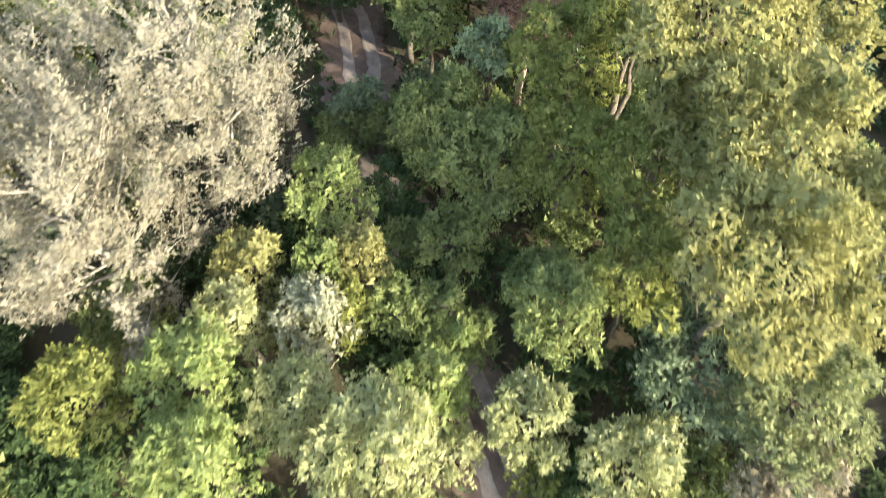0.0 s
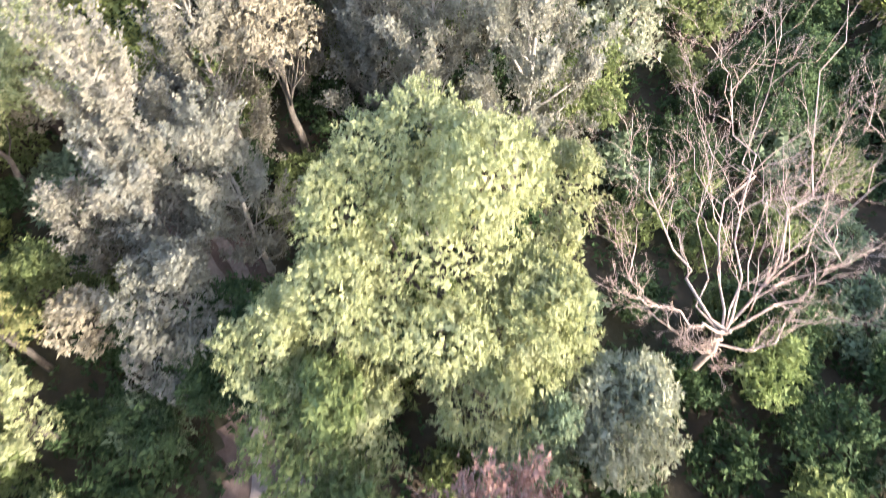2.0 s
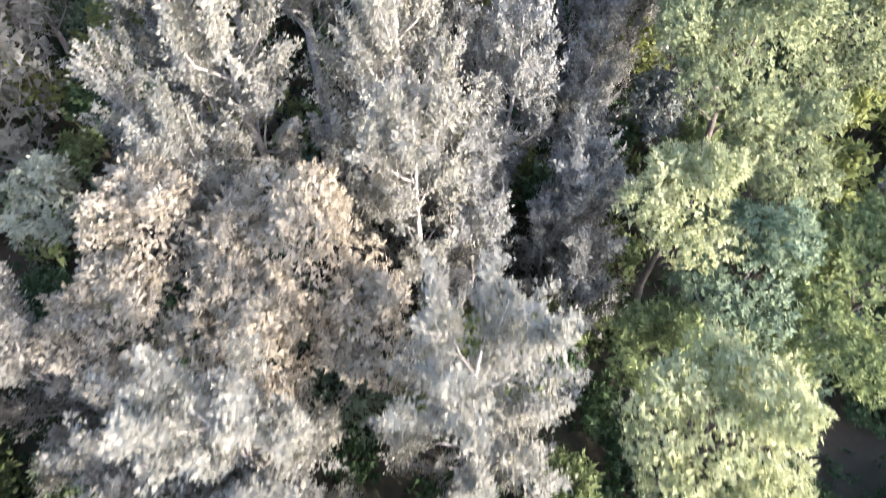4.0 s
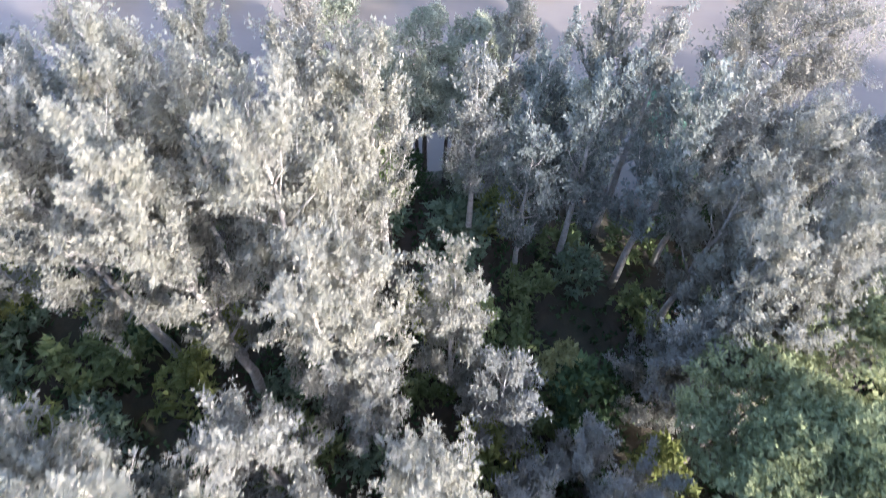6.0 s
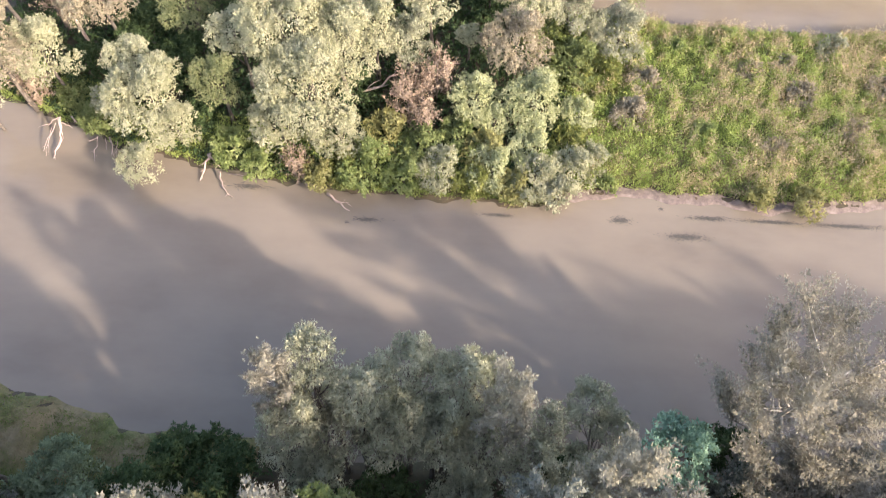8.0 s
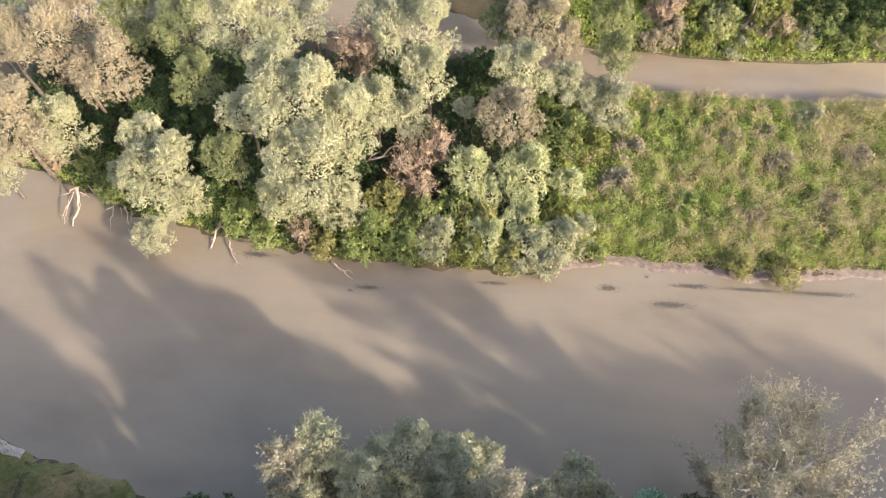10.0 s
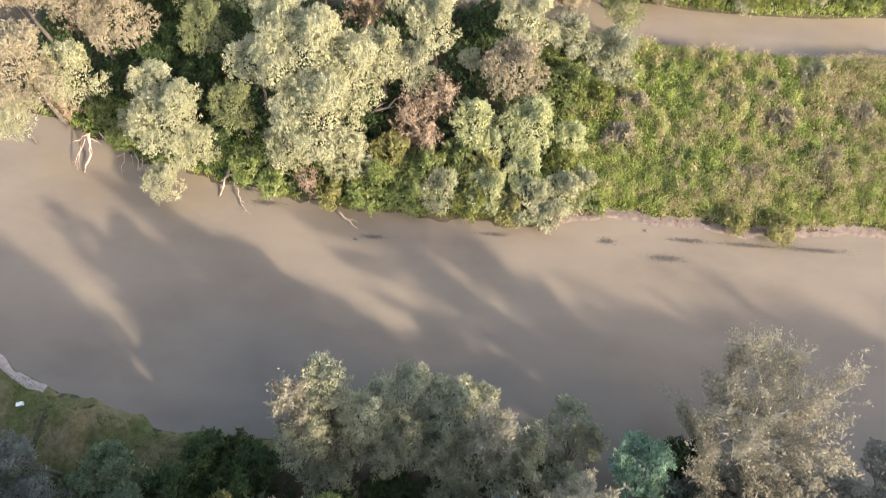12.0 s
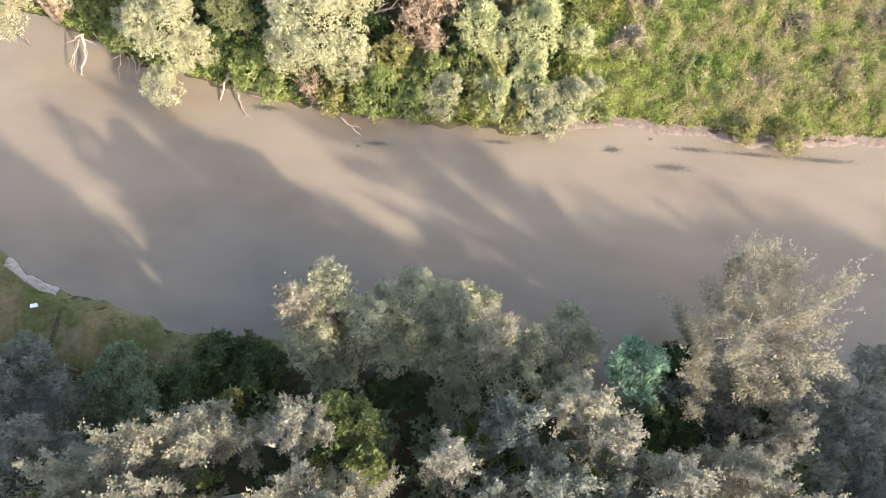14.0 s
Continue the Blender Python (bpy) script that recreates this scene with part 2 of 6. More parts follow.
def strip_along(name, label, mat, off, half, lift, category):
    """A strip along the track, off metres beside its middle."""
    verts = []
    ys, cross = np.arange(-24, 56, 0.25), np.linspace(-half, half, 9)
    for y in ys:
        for i, d in enumerate(cross):
            x = track_middle(y) + off + d * (1 + 0.35 * noise.noise((y * 0.5, d, 1 + off)) + 0.30 * noise.noise((y * 2.3, d, 3 + off))) + 0.18 * noise.noise((y * 0.35, 5, off))
            verts.append((x, y, land(x, y) + lift - (0.03 if i in (0, 8) else 0.0)))
    w = len(cross)
    faces = [(j * w + i, j * w + i + 1, (j + 1) * w + i + 1, (j + 1) * w + i) for j in range(len(ys) - 1) for i in range(w - 1)]
    return tagged(mesh_object(name, verts, faces, mat, None, label, True), "", category, "", "structure")


def build_track():
    strip_along("path", "reddish-brown leaf-littered dirt track through the wood", LITTER, 0.0, 2.3, 0.02, "path")
    strip_along("wheel_rut_west", "pale worn wheel rut of the dirt track", TRACK, -0.75, 0.36, 0.075, "wheel rut")
    strip_along("wheel_rut_east", "pale worn wheel rut of the dirt track", TRACK, 0.75, 0.42, 0.075, "wheel rut")


def build_water():
    verts = [(-1000, 96, 0), (1000, 96, 0), (1000, 172, 0), (-1000, 172, 0)]
    tagged(mesh_object("water", verts, [(0, 1, 2, 3)], WATER, None, "calm turbid grey-brown river water"), "", "river", "", "structure")


def drape(name, label, category, mat, xs, inner, outer, steps, lift=0.02, ragged=0.0):
    """A sheet that lies on the ground between two lines y = inner(x) and y = outer(x)."""
    verts = []
    for x in xs:
        a, b = inner(x), outer(x)
        b += ragged * (noise.noise((x * 0.7, 2, 5)) + 0.6 * noise.noise((x * 2.3, 4, 5)))
        for i in range(steps + 1):
            y = a + (b - a) * i / steps
            edge = 0.06 if i in (0, steps) else 0.0
            verts.append((x, y, land(x, y) + lift - edge))
    w = steps + 1
    faces = [(i * w + j, (i + 1) * w + j, (i + 1) * w + j + 1, i * w + j + 1) for i in range(len(xs) - 1) for j in range(steps)]
    return tagged(mesh_object(name, verts, faces, mat, None, label, True), "", category, "", "structure")


build_ground()
build_track()
build_water()
drape("river_beach", "narrow pinkish mud and shingle beach at the water's edge", "beach", MUD, np.arange(9, 90, 0.4),
      lambda x: far_shore(x) - 0.5, lambda x: far_shore(x) + 0.75, 6, 0.03, 0.3)
drape("meadow_ground", "green and straw-coloured turf of the river island", "meadow", LAWN, np.arange(5, 90, 0.9),
      lambda x: far_shore(x) + 0.6, lambda x: channel_middle(x) - 3.2, 34, 0.015, 0.2)
drape("bank_revetment", "worn pinkish concrete strip along the water's edge", "revetment", SLAB, np.arange(-37.0, -31.6, 0.3),
      lambda x: near_shore(x) - 0.45 + 0.12 * math.sin(x * 2.1), lambda x: near_shore(x) + 0.3, 4, 0.12, 0.2)
drape("grass_bank", "short green and brown grass on the river bank", "grass", LAWN, np.arange(-75, -11.5, 0.5),
      lambda x: near_shore(x) - 7.5 + 1.5 * math.sin(x * 0.4), lambda x: near_shore(x) + 0.4, 14, 0.05, 0.2)

# ---- trees and shrubs ----
# leaf length, leaf width, layers of leaves, tuft radius, tuft length to width, how far tufts point up, height to width of the crown
HABIT = {
    "poplar": (0.145, 0.115, 0.9, 0.24, 3.0, 0.9, 2.1),
    "willow": (0.15, 0.10, 0.75, 0.27, 1.05, 0.3, 1.0),
    "feathery": (0.13, 0.066, 0.68, 0.27, 1.15, 0.35, 0.95),
    "broad": (0.165, 0.12, 0.85, 0.28, 1.0, 0.4, 1.1),
    "shrub": (0.19, 0.125, 0.95, 0.26, 1.2, 0.6, 0.85),
    "sparse": (0.15, 0.11, 0.8, 0.26, 2.6, 0.7, 1.1),
}
COUNT = [0]


def lobes_of(rng, r, rz):
    """Centres and sizes of the billows that make up a crown."""
    centres, sizes = [np.zeros(3)], [0.54]
    count = int(15 + 6.5 * r)
    for i in range(count):
        w = i * 2.4 + rng.uniform(-0.4, 0.4)
        up = -0.45 + 1.4 * ((i * 0.618 + rng.uniform(-0.08, 0.08)) % 1.0)
        out = math.sqrt(max(0.05, 1 - up * up)) * rng.uniform(0.56, 0.82)
        centres.append(np.array((math.cos(w) * out, math.sin(w) * out, up * rng.uniform(0.64, 0.82))))
        sizes.append(rng.uniform(0.13, 0.29))
    return np.array(centres) * (r, r, rz), np.array(sizes)


def triangles_object(name, corners, mat, parent=None, label=""):
    """One mesh of loose pointed leaves; corners: an array of n x 3 x 3."""
    n = len(corners)
    me = bpy.data.meshes.new(name)
    me.vertices.add(3 * n)
    me.vertices.foreach_set("co", corners.reshape(-1).astype(np.float32))
    me.loops.add(3 * n)
    me.loops.foreach_set("vertex_index", np.arange(3 * n, dtype=np.int32))
    me.polygons.add(n)
    me.polygons.foreach_set("loop_start", np.arange(0, 3 * n, 3, dtype=np.int32))
    me.update(calc_edges=True)
    me.materials.append(mat)
    ob = new(name, me)
    ob.parent = parent
    return tagged(ob, label) if label else ob


def pointed(rng, base, axis, face, length, width):
    n = len(base)
    k = (length * rng.uniform(0.65, 1.4, n))[:, None]
    side = unit(np.cross(axis, face)) * (width * rng.uniform(0.7, 1.35, n))[:, None] * 0.5
    return np.stack([base + side, base + axis * k, base - side], 1)


def crown_leaves(rng, r, rz, habit, thin=1.0, coarse=1.0):
    """The leaves of a billowing crown: sprays on the billows, over larger leaves further in."""
    length, width, layers, tuft, stretch, up, _ = HABIT[habit]
    length, width = length * coarse, width * coarse
    tuft = min(tuft, r * 0.22) * (1 + 0.5 * (coarse - 1))
    centres, sizes = lobes_of(rng, r, rz)
    scale = np.array((r, r, rz))
    area = 4 * math.pi * r * (r + 2 * rz) / 3 * 0.66
    tufts = int(max(10, area / (math.pi * tuft ** 2 * stretch)))

    def spots(count, near, far, clear):
        pick = rng.choice(len(sizes), count, p=sizes ** 2 / (sizes ** 2).sum())
        way = unit(rng.normal(0, 1, (count, 3)) + (0, 0, 0.35))
        at = centres[pick] + way * scale * (sizes[pick] * rng.uniform(near, far, count))[:, None]
        inside = np.zeros(count, bool)
        for c, z in zip(centres, sizes):
            inside |= (((at - c) / scale) ** 2).sum(1) < (clear * z) ** 2
        low = (at[:, 2] < 0.05 * rz) & (rng.random(count) < np.where(at[:, 2] < -0.3 * rz, 0.85, 0.5))
        keep = np.where(~inside & ~low & (at[:, 2] > -0.9 * rz))[0]
        return at[keep], way[keep]

    at, way = spots(tufts * 4, 0.80, 1.16, 0.76)
    at, way = at[:int(tufts * 0.82)], way[:int(tufts * 0.82)]
    per = max(4, int(layers * thin * area / (0.5 * length * width) / tufts))
    axis = unit(way * 0.8 + (0, 0, up) + rng.normal(0, 0.2, way.shape))
    size = tuft * rng.uniform(0.55, 1.35, len(at))
    rep = np.repeat(np.arange(len(at)), per)
    u = unit(rng.normal(0, 1, (len(rep), 3)) + way[rep] * 0.45)
    lift = (u * axis[rep]).sum(1, keepdims=True)
    shape = (u - axis[rep] * lift) * (1 - 0.45 * np.clip(lift, 0, 1)) + axis[rep] * lift * stretch
    base = at[rep] + shape * (size[rep] * rng.uniform(0.3, 1.05, len(rep)))[:, None]
    point = unit(u * 0.45 + axis[rep] * 0.5 + rng.normal(0, 0.55, u.shape))
    face = unit(u * 0.4 + way[rep] * 1.1 + rng.normal(0, 0.22, u.shape))
    outer = pointed(rng, base, point, face, length, width)
    big = 1.8 if coarse < 1.2 else 1.1
    want = int(0.75 * thin * area / (0.5 * length * width * big * big))
    at, way = spots(want * 3, 0.74, 0.96, 0.7)
    at, way = at[:int(want * 0.82)], way[:int(want * 0.82)]
    inner = pointed(rng, at, unit(rng.normal(0, 1, at.shape) + way * 0.2), unit(way + rng.normal(0, 0.4, way.shape)), length * big, width * big)
    return np.concatenate([outer, inner]), centres


def poplar_boughs(rng, r, rz, open_crown):
    """Ascending boughs and their shoots, round the middle of the crown: each bough is a line, and its shoots are lines."""
    boughs = []
    count = int(11 + 5.0 * r)
    for i in range(count):
        f = (i + 0.5) / count
        w = i * 2.4 + rng.uniform(-0.5, 0.5)
        out = np.array((math.cos(w), math.sin(w), 0.0))
        low = (-1.15 + 1.75 * f) * rz
        reach = r * (1 - (0.4 if open_crown else 0.72) * f ** 1.3) * rng.uniform(0.7, 1.08) * min(1.0, 0.6 + 2.0 * f)
        rise = rz * (rng.uniform(0.18, 0.36) if open_crown else rng.uniform(0.26, 0.5)) + 0.4 * reach
        line = [np.array((0.0, 0.0, low)) + out * reach * a + (0, 0, min(rise * b, rz * 1.02 - low)) for a, b in ((0, 0), (0.38, 0.22), (0.74, 0.55), (1.0, 1.0))]
        line = [line[0]] + [p + rng.normal(0, 0.05, 3) * reach for p in line[1:]]
        shoots = []
        for k in range(int(5 + 2.0 * reach) if open_crown else int(5 + 2.4 * reach)):
            g = rng.uniform(0.2, 1.0) ** 0.8 * 2.99
            j = int(g)
            start = line[j] + (line[j + 1] - line[j]) * (g - j)
            way = unit(out * rng.uniform(0.05, 0.6) + (0, 0, 0.8 if open_crown else 1.0) + rng.normal(0, 0.45 if open_crown else 0.36, 3))
            size = (0.75 + 0.2 * r) * rng.uniform(0.45, 1.35)
            shoots.append((start, start + way * size * 0.5 + rng.normal(0, 0.05, 3), start + way * size + (0, 0, 0.12 * size)))
        shoots.append((line[2], line[3], line[3] + unit(out * 0.2 + (0, 0, 1.0)) * 0.35))
        boughs.append((line, shoots))
    return boughs


def poplar_leaves(rng, r, rz, habit, boughs, thin=1.0, coarse=1.0):
    """Leaves clustered along the shoots, thinning to a point at each tip."""
    length, width, layers = HABIT[habit][:3]
    length, width = length * coarse, width * coarse
    area = 4 * math.pi * r * (r + 2 * rz) / 3 * 0.66
    ends = np.array([shoot for _, shoots in boughs for shoot in shoots])
    total = int(layers * thin * 0.98 * area / (0.5 * length * width))
    size = np.linalg.norm(ends[:, 2] - ends[:, 0], axis=1)
    full = size * rng.uniform(0.35, 1.5, len(size))
    pick = rng.choice(len(ends), total, p=full / full.sum())
    f = rng.uniform(0.0, 1.0, total)[:, None]
    a, b, c = ends[pick, 0], ends[pick, 1], ends[pick, 2]
    spine = a * (1 - f) ** 2 + b * (2 * f * (1 - f)) + c * f * f
    away = rng.normal(0, 1, spine.shape) * ((0.155 if habit == "sparse" else 0.14) * (1.2 - 0.7 * f) * np.sqrt(size[pick])[:, None]) * (1 + 0.2 * (coarse - 1))
    axis = unit(c - a)
    out = unit(spine * (1, 1, 0.25) + 1e-4)
    point = unit(unit(away) * 0.6 + axis * 0.5 + rng.normal(0, 0.4, away.shape))
    face = unit(unit(away) * 0.45 + out * 0.8 + (0, 0, 0.5) + rng.normal(0, 0.22, away.shape))
    small = pointed(rng, spine + away, point, face, length, width)
    pick = rng.random(total) < 0.16
    return np.concatenate([small, pointed(rng, (spine + away * 0.5)[pick], unit(rng.normal(0, 1, away.shape))[pick], unit(out + (0, 0, 0.5) + rng.normal(0, 0.2, away.shape))[pick], length * 1.7, width * 1.7)])


def tree(name, label, x, y, middle, r, leaf, habit, bark="grey", tall=0.0, thin=1.0, lean=(0.0, 0.0), stout=1.0, group="", coarse=1.0, joined=False):
    """A tree or shrub whose crown, r metres wide to each side, has its middle at that height at (x, y); tall: half the crown's height."""
    COUNT[0] += 1
    rng = np.random.default_rng(COUNT[0])
    rz = tall or r * HABIT[habit][6]
    foot = Vector((x - lean[0], y - lean[1], 0))
    foot.z = max(land(foot.x, foot.y), -0.3) - 0.05
    top = new(name)
    top.location = foot
    tagged(top, label, "shrub" if name in ("shrub", "bush") else "tree", group)
    heart = Vector((x, y, middle - 0.55 * max(0.0, rz - r))) - foot
    ascending = habit in ("poplar", "sparse")
    girth = stout * (0.05 + 0.028 * r + 0.008 * middle)
    wood = Limbs()
    if ascending:
        boughs = poplar_boughs(rng, r, rz, habit == "sparse")
        corners = poplar_leaves(rng, r, rz, habit, boughs, thin, coarse)
        head = heart + Vector((0, 0, rz * 0.8))
    else:
        corners, centres = crown_leaves(rng, r, rz, habit, thin, coarse)
        head = heart + Vector((0, 0, rz * 0.35))
    corners = corners + np.array(heart)
    corners = corners[corners[:, :, 2].min(1) > 0.08]
    triangles_object("crown", corners, LEAF[leaf], top)
    if ascending:
        start = heart + Vector((0, 0, -min(1.15 * rz, heart.z - 0.6)))
        stem = bent(rng, (0, 0, -0.1), start, 3, 0.02) + bent(rng, start, head, 5, 0.015)[1:]
        wood.add(stem, [girth * (1.2 - 1.08 * i / 8) for i in range(9)], 7)
        if not joined:
            wood.put("trunk", BARK[bark], top)
        twigs = wood if joined else Limbs()
        for i, (line, shoots) in enumerate(boughs):
            own = not joined and i < 9
            limb = Limbs() if own else twigs
            g = girth * rng.uniform(0.24, 0.40) * (1.1 - 0.5 * i / len(boughs)) * (1.35 if habit == "sparse" and r > 4 else 1.0)
            limb.add([Vector(p) + heart for p in line], [g, g * 0.72, g * 0.48, 0.012], 4)
            for shoot in shoots[::4 if habit == "sparse" and r > 4 else 2]:
                twigs.add([Vector(p) + heart for p in shoot], [0.022, 0.015, 0.005], 3)
            if own:
                limb.put("limb", BARK[bark], top)
        if joined:
            wood.put("trunk", BARK[bark], top)
        else:
            tagged(twigs.put("twig_spray", BARK[bark], top), "", "", "", "stuff")
        return top
    stem = bent(rng, (0, 0, -0.1), head, 6, 0.02)
    wood.add(stem, [girth * (1.2 - 1.05 * i / 6) for i in range(7)], 7)
    if not joined:
        wood.put("trunk", BARK[bark], top)
    for c in centres[1:4 if joined else 8]:
        if habit == "shrub" and rng.random() < 0.4:
            continue
        limb = wood if joined else Limbs()
        start = stem[2].lerp(stem[5], rng.uniform(0.1, 0.8)) if habit != "shrub" else stem[1]
        end = heart + Vector(c * (1.02 if stout == 1 else 1.3))
        line = bent(rng, start, end, 3, 0.07, -0.05 * r)
        g = girth * rng.uniform(0.22, 0.38)
        limb.add(line, [g, g * 0.75, g * 0.5, g * 0.15], 4)
        for k in range(2 if habit != "shrub" else 1):
            s = line[1 + k % 2]
            e = s + (end - start) * rng.uniform(0.2, 0.35) + Vector(rng.uniform(-0.2, 0.2, 3)) * r
            limb.add(bent(rng, s, e, 2, 0.1), [g * 0.45, g * 0.3, g * 0.1], 3)
        if not joined:
            limb.put("limb", BARK[bark], top)
    if joined:
        wood.put("trunk", BARK[bark], top)
    return top


# forest by the track
tree("poplar", "cream-leaved white poplar with pale limbs, standing in the riverside wood", -11.6, 19.4, 10.8, 5.2, "cream", "sparse", "white", tall=6.2, thin=0.95, stout=0.8, lean=(-3.2, 1.0), group="poplars of the wood")
tree("poplar", "cream-leaved white poplar with pale limbs, standing in the riverside wood", -14.8, 12.6, 10.0, 4.9, "cream", "sparse", "white", tall=5.8, thin=0.95, stout=0.8, lean=(-2.4, 0.5), group="poplars of the wood")
tree("poplar", "cream-leaved white poplar with pale limbs, standing in the riverside wood", -19.0, 18.2, 10.0, 4.2, "cream", "sparse", "white", tall=5.4, thin=0.95, stout=0.8, group="poplars of the wood")
tree("young_tree", "young bright lime-green tree in the undergrowth of the wood", -6.3, 17.5, 6, 2.3, "lime", "broad", "grey")
tree("young_tree", "young yellow-green tree in the undergrowth of the wood", -4.4, 14.1, 6, 1.7, "yellow", "broad", "grey")
tree("broadleaf_tree", "mid-green broadleaf tree with a rounded crown in the wood", -3.9, 31.0, 9, 3.0, "green", "broad", "grey")
tree("broadleaf_tree", "mid-green broadleaf tree with a rounded crown in the wood", -2.4, 27.7, 8, 2.3, "green", "broad", "grey")
tree("broadleaf_tree", "mid-green broadleaf tree with a rounded crown in the wood", -1.2, 21.0, 7, 3.0, "green", "broad", "grey")
tree("young_tree", "young blue-green tree in the undergrowth of the wood", 0.8, 23.2, 10, 1.5, "bluish", "broad", "grey")
tree("broadleaf_tree", "mid-green broadleaf tree with a rounded crown in the wood", 1.1, 18.9, 7, 2.9, "green", "broad", "grey")
tree("broadleaf_tree", "mid-green broadleaf tree with a rounded crown in the wood", -0.4, 15.7, 5, 2.1, "green", "broad", "grey")
tree("broadleaf_tree", "mid-green broadleaf tree with a rounded crown in the wood", 3.8, 12.8, 6, 2.1, "green", "broad", "grey")
tree("broadleaf_tree", "olive-green broadleaf tree with a rounded crown in the wood", 4.6, 22.8, 10, 3.0, "olive", "broad", "grey")
tree("broadleaf_tree", "olive-green broadleaf tree with a rounded crown in the wood", 4.6, 18.6, 8, 2.8, "olive", "broad", "grey")
tree("bush", "low blue-green bush on the forest floor", -6.3, 24.5, 3, 1.9, "bluish", "shrub", "grey", group="bushes")
tree("broadleaf_tree", "yellow-green broadleaf tree with a rounded crown in the wood", 9.2, 19.5, 15, 3.9, "yellow", "broad", "grey")
tree("broadleaf_tree", "yellow-green broadleaf tree with a rounded crown in the wood", 11.1, 14.7, 14, 3.2, "yellow", "broad", "grey")
tree("broadleaf_tree", "olive-green broadleaf tree with a rounded crown in the wood", 7.5, 16.8, 10, 2.7, "olive", "broad", "grey")
tree("broadleaf_tree", "olive-green broadleaf tree with a rounded crown in the wood", 7.5, 24.6, 12, 2.6, "olive", "broad", "grey")
tree("broadleaf_tree", "olive-green broadleaf tree with a rounded crown in the wood", 7.0, 12.4, 9, 2.4, "olive", "broad", "grey")
tree("broadleaf_tree", "yellow-green broadleaf tree with a rounded crown in the wood", 9.5, 10.5, 13.4, 3.3, "yellow", "broad", "grey")
tree("broadleaf_tree", "yellow-green broadleaf tree with a rounded crown in the wood", 15.9, 24.8, 12, 2.9, "yellow", "broad", "grey")
tree("young_tree", "young bright lime-green tree in the undergrowth of the wood", -10.0, 7.8, 7, 2.4, "lime", "broad", "grey")
tree("young_tree", "young bright lime-green tree in the undergrowth of the wood", -9.0, 4.5, 7, 2.6, "lime", "broad", "grey")
tree("young_tree", "young grey-green tree in the undergrowth of the wood", -6.0, 10.9, 6, 2.0, "willow_grey", "broad", "grey")
tree("broadleaf_tree", "pale green broadleaf tree with a rounded crown in the wood", -6.1, 7.3, 6, 2.2, "pale", "broad", "grey")
tree("broadleaf_tree", "pale green broadleaf tree with a rounded crown in the wood", -2.6, 5.4, 7, 2.9, "pale", "broad", "grey")
tree("young_tree", "young mid-green tree in the undergrowth of the wood", -0.7, 12.2, 5, 1.6, "green", "broad", "grey")
tree("young_tree", "young bright lime-green tree in the undergrowth of the wood", -0.9, 8.8, 5, 1.8, "lime", "broad", "grey")
tree("broadleaf_tree", "mid-green broadleaf tree with a rounded crown in the wood", 4.2, 10.9, 8, 2.1, "green", "broad", "grey")
tree("broadleaf_tree", "pale green broadleaf tree with a rounded crown in the wood", 3.2, 7.6, 5, 2.1, "pale", "broad", "grey")
tree("broadleaf_tree", "blue-green broadleaf tree with a rounded crown in the wood", 10.2, 10.1, 6, 3.5, "bluish", "broad", "grey")
tree("broadleaf_tree", "soft green broadleaf tree with a rounded crown in the wood", 13.4, 8.1, 7, 3.2, "soft", "broad", "grey")
tree("broadleaf_tree", "pale green broadleaf tree with a rounded crown in the wood", 7.3, 5.9, 5, 2.4, "pale", "broad", "grey")
tree("young_tree", "young tan-tinted tree in the undergrowth of the wood", 13.2, 5.6, 5, 2.4, "willow_tan", "broad", "grey")
tree("bush", "low dark green bush on the forest floor", -18.0, 6.4, 3, 2.5, "dark", "shrub", "grey", group="bushes")
tree("young_tree", "young mid-green tree in the undergrowth of the wood", -14.6, 11.1, 5, 2.3, "green", "broad", "grey")
tree("bush", "low dark green bush on the forest floor", -15.3, 4.5, 3, 2.6, "dark", "shrub", "grey", group="bushes")

# further along the track
tree("willow", "large pale green willow with billowing crown in the wood", 0.1, 37.6, 11.5, 5.9, "pale", "willow", "grey", group="willows by the river")
tree("willow", "large pale green willow with billowing crown in the wood", -3.7, 34.9, 9.5, 3.2, "pale", "willow", "grey", group="willows by the river")
tree("willow", "large pale green willow with billowing crown in the wood", 3.4, 35.0, 10, 3.1, "pale", "willow", "grey", group="willows by the river")
tree("young_tree", "young silver-white leaved tree in the undergrowth of the wood", -10.9, 36.6, 8, 2.8, "poplar", "broad", "grey")
tree("young_tree", "young dull grey-leaved tree in the undergrowth of the wood", -11.8, 35.0, 5, 2.1, "poplar_dull", "broad", "grey")
tree("young_tree", "young tan-tinted tree in the undergrowth of the wood", -15.8, 36.2, 6, 1.7, "willow_tan", "broad", "grey")
tree("broadleaf_tree", "yellow-green broadleaf tree with a rounded crown in the wood", -19.3, 35.4, 8, 2.5, "yellow", "broad", "grey")
tree("broadleaf_tree", "pale green broadleaf tree with a rounded crown in the wood", -17.2, 31.8, 7, 2.3, "pale", "broad", "grey")
tree("poplar", "cream-leaved white poplar with pale limbs, standing in the riverside wood", -13.6, 42.5, 12.5, 3.5, "cream", "poplar", "white", group="poplars of the wood")
tree("poplar", "cream-leaved white poplar with pale limbs, standing in the riverside wood", -11.8, 48.4, 11.5, 3.3, "cream", "poplar", "white", group="poplars of the wood")
tree("poplar", "silver-white leaved white poplar with pale limbs, standing in the riverside wood", -9.3, 41.6, 10.5, 2.7, "poplar", "poplar", "white", group="poplars of the wood")
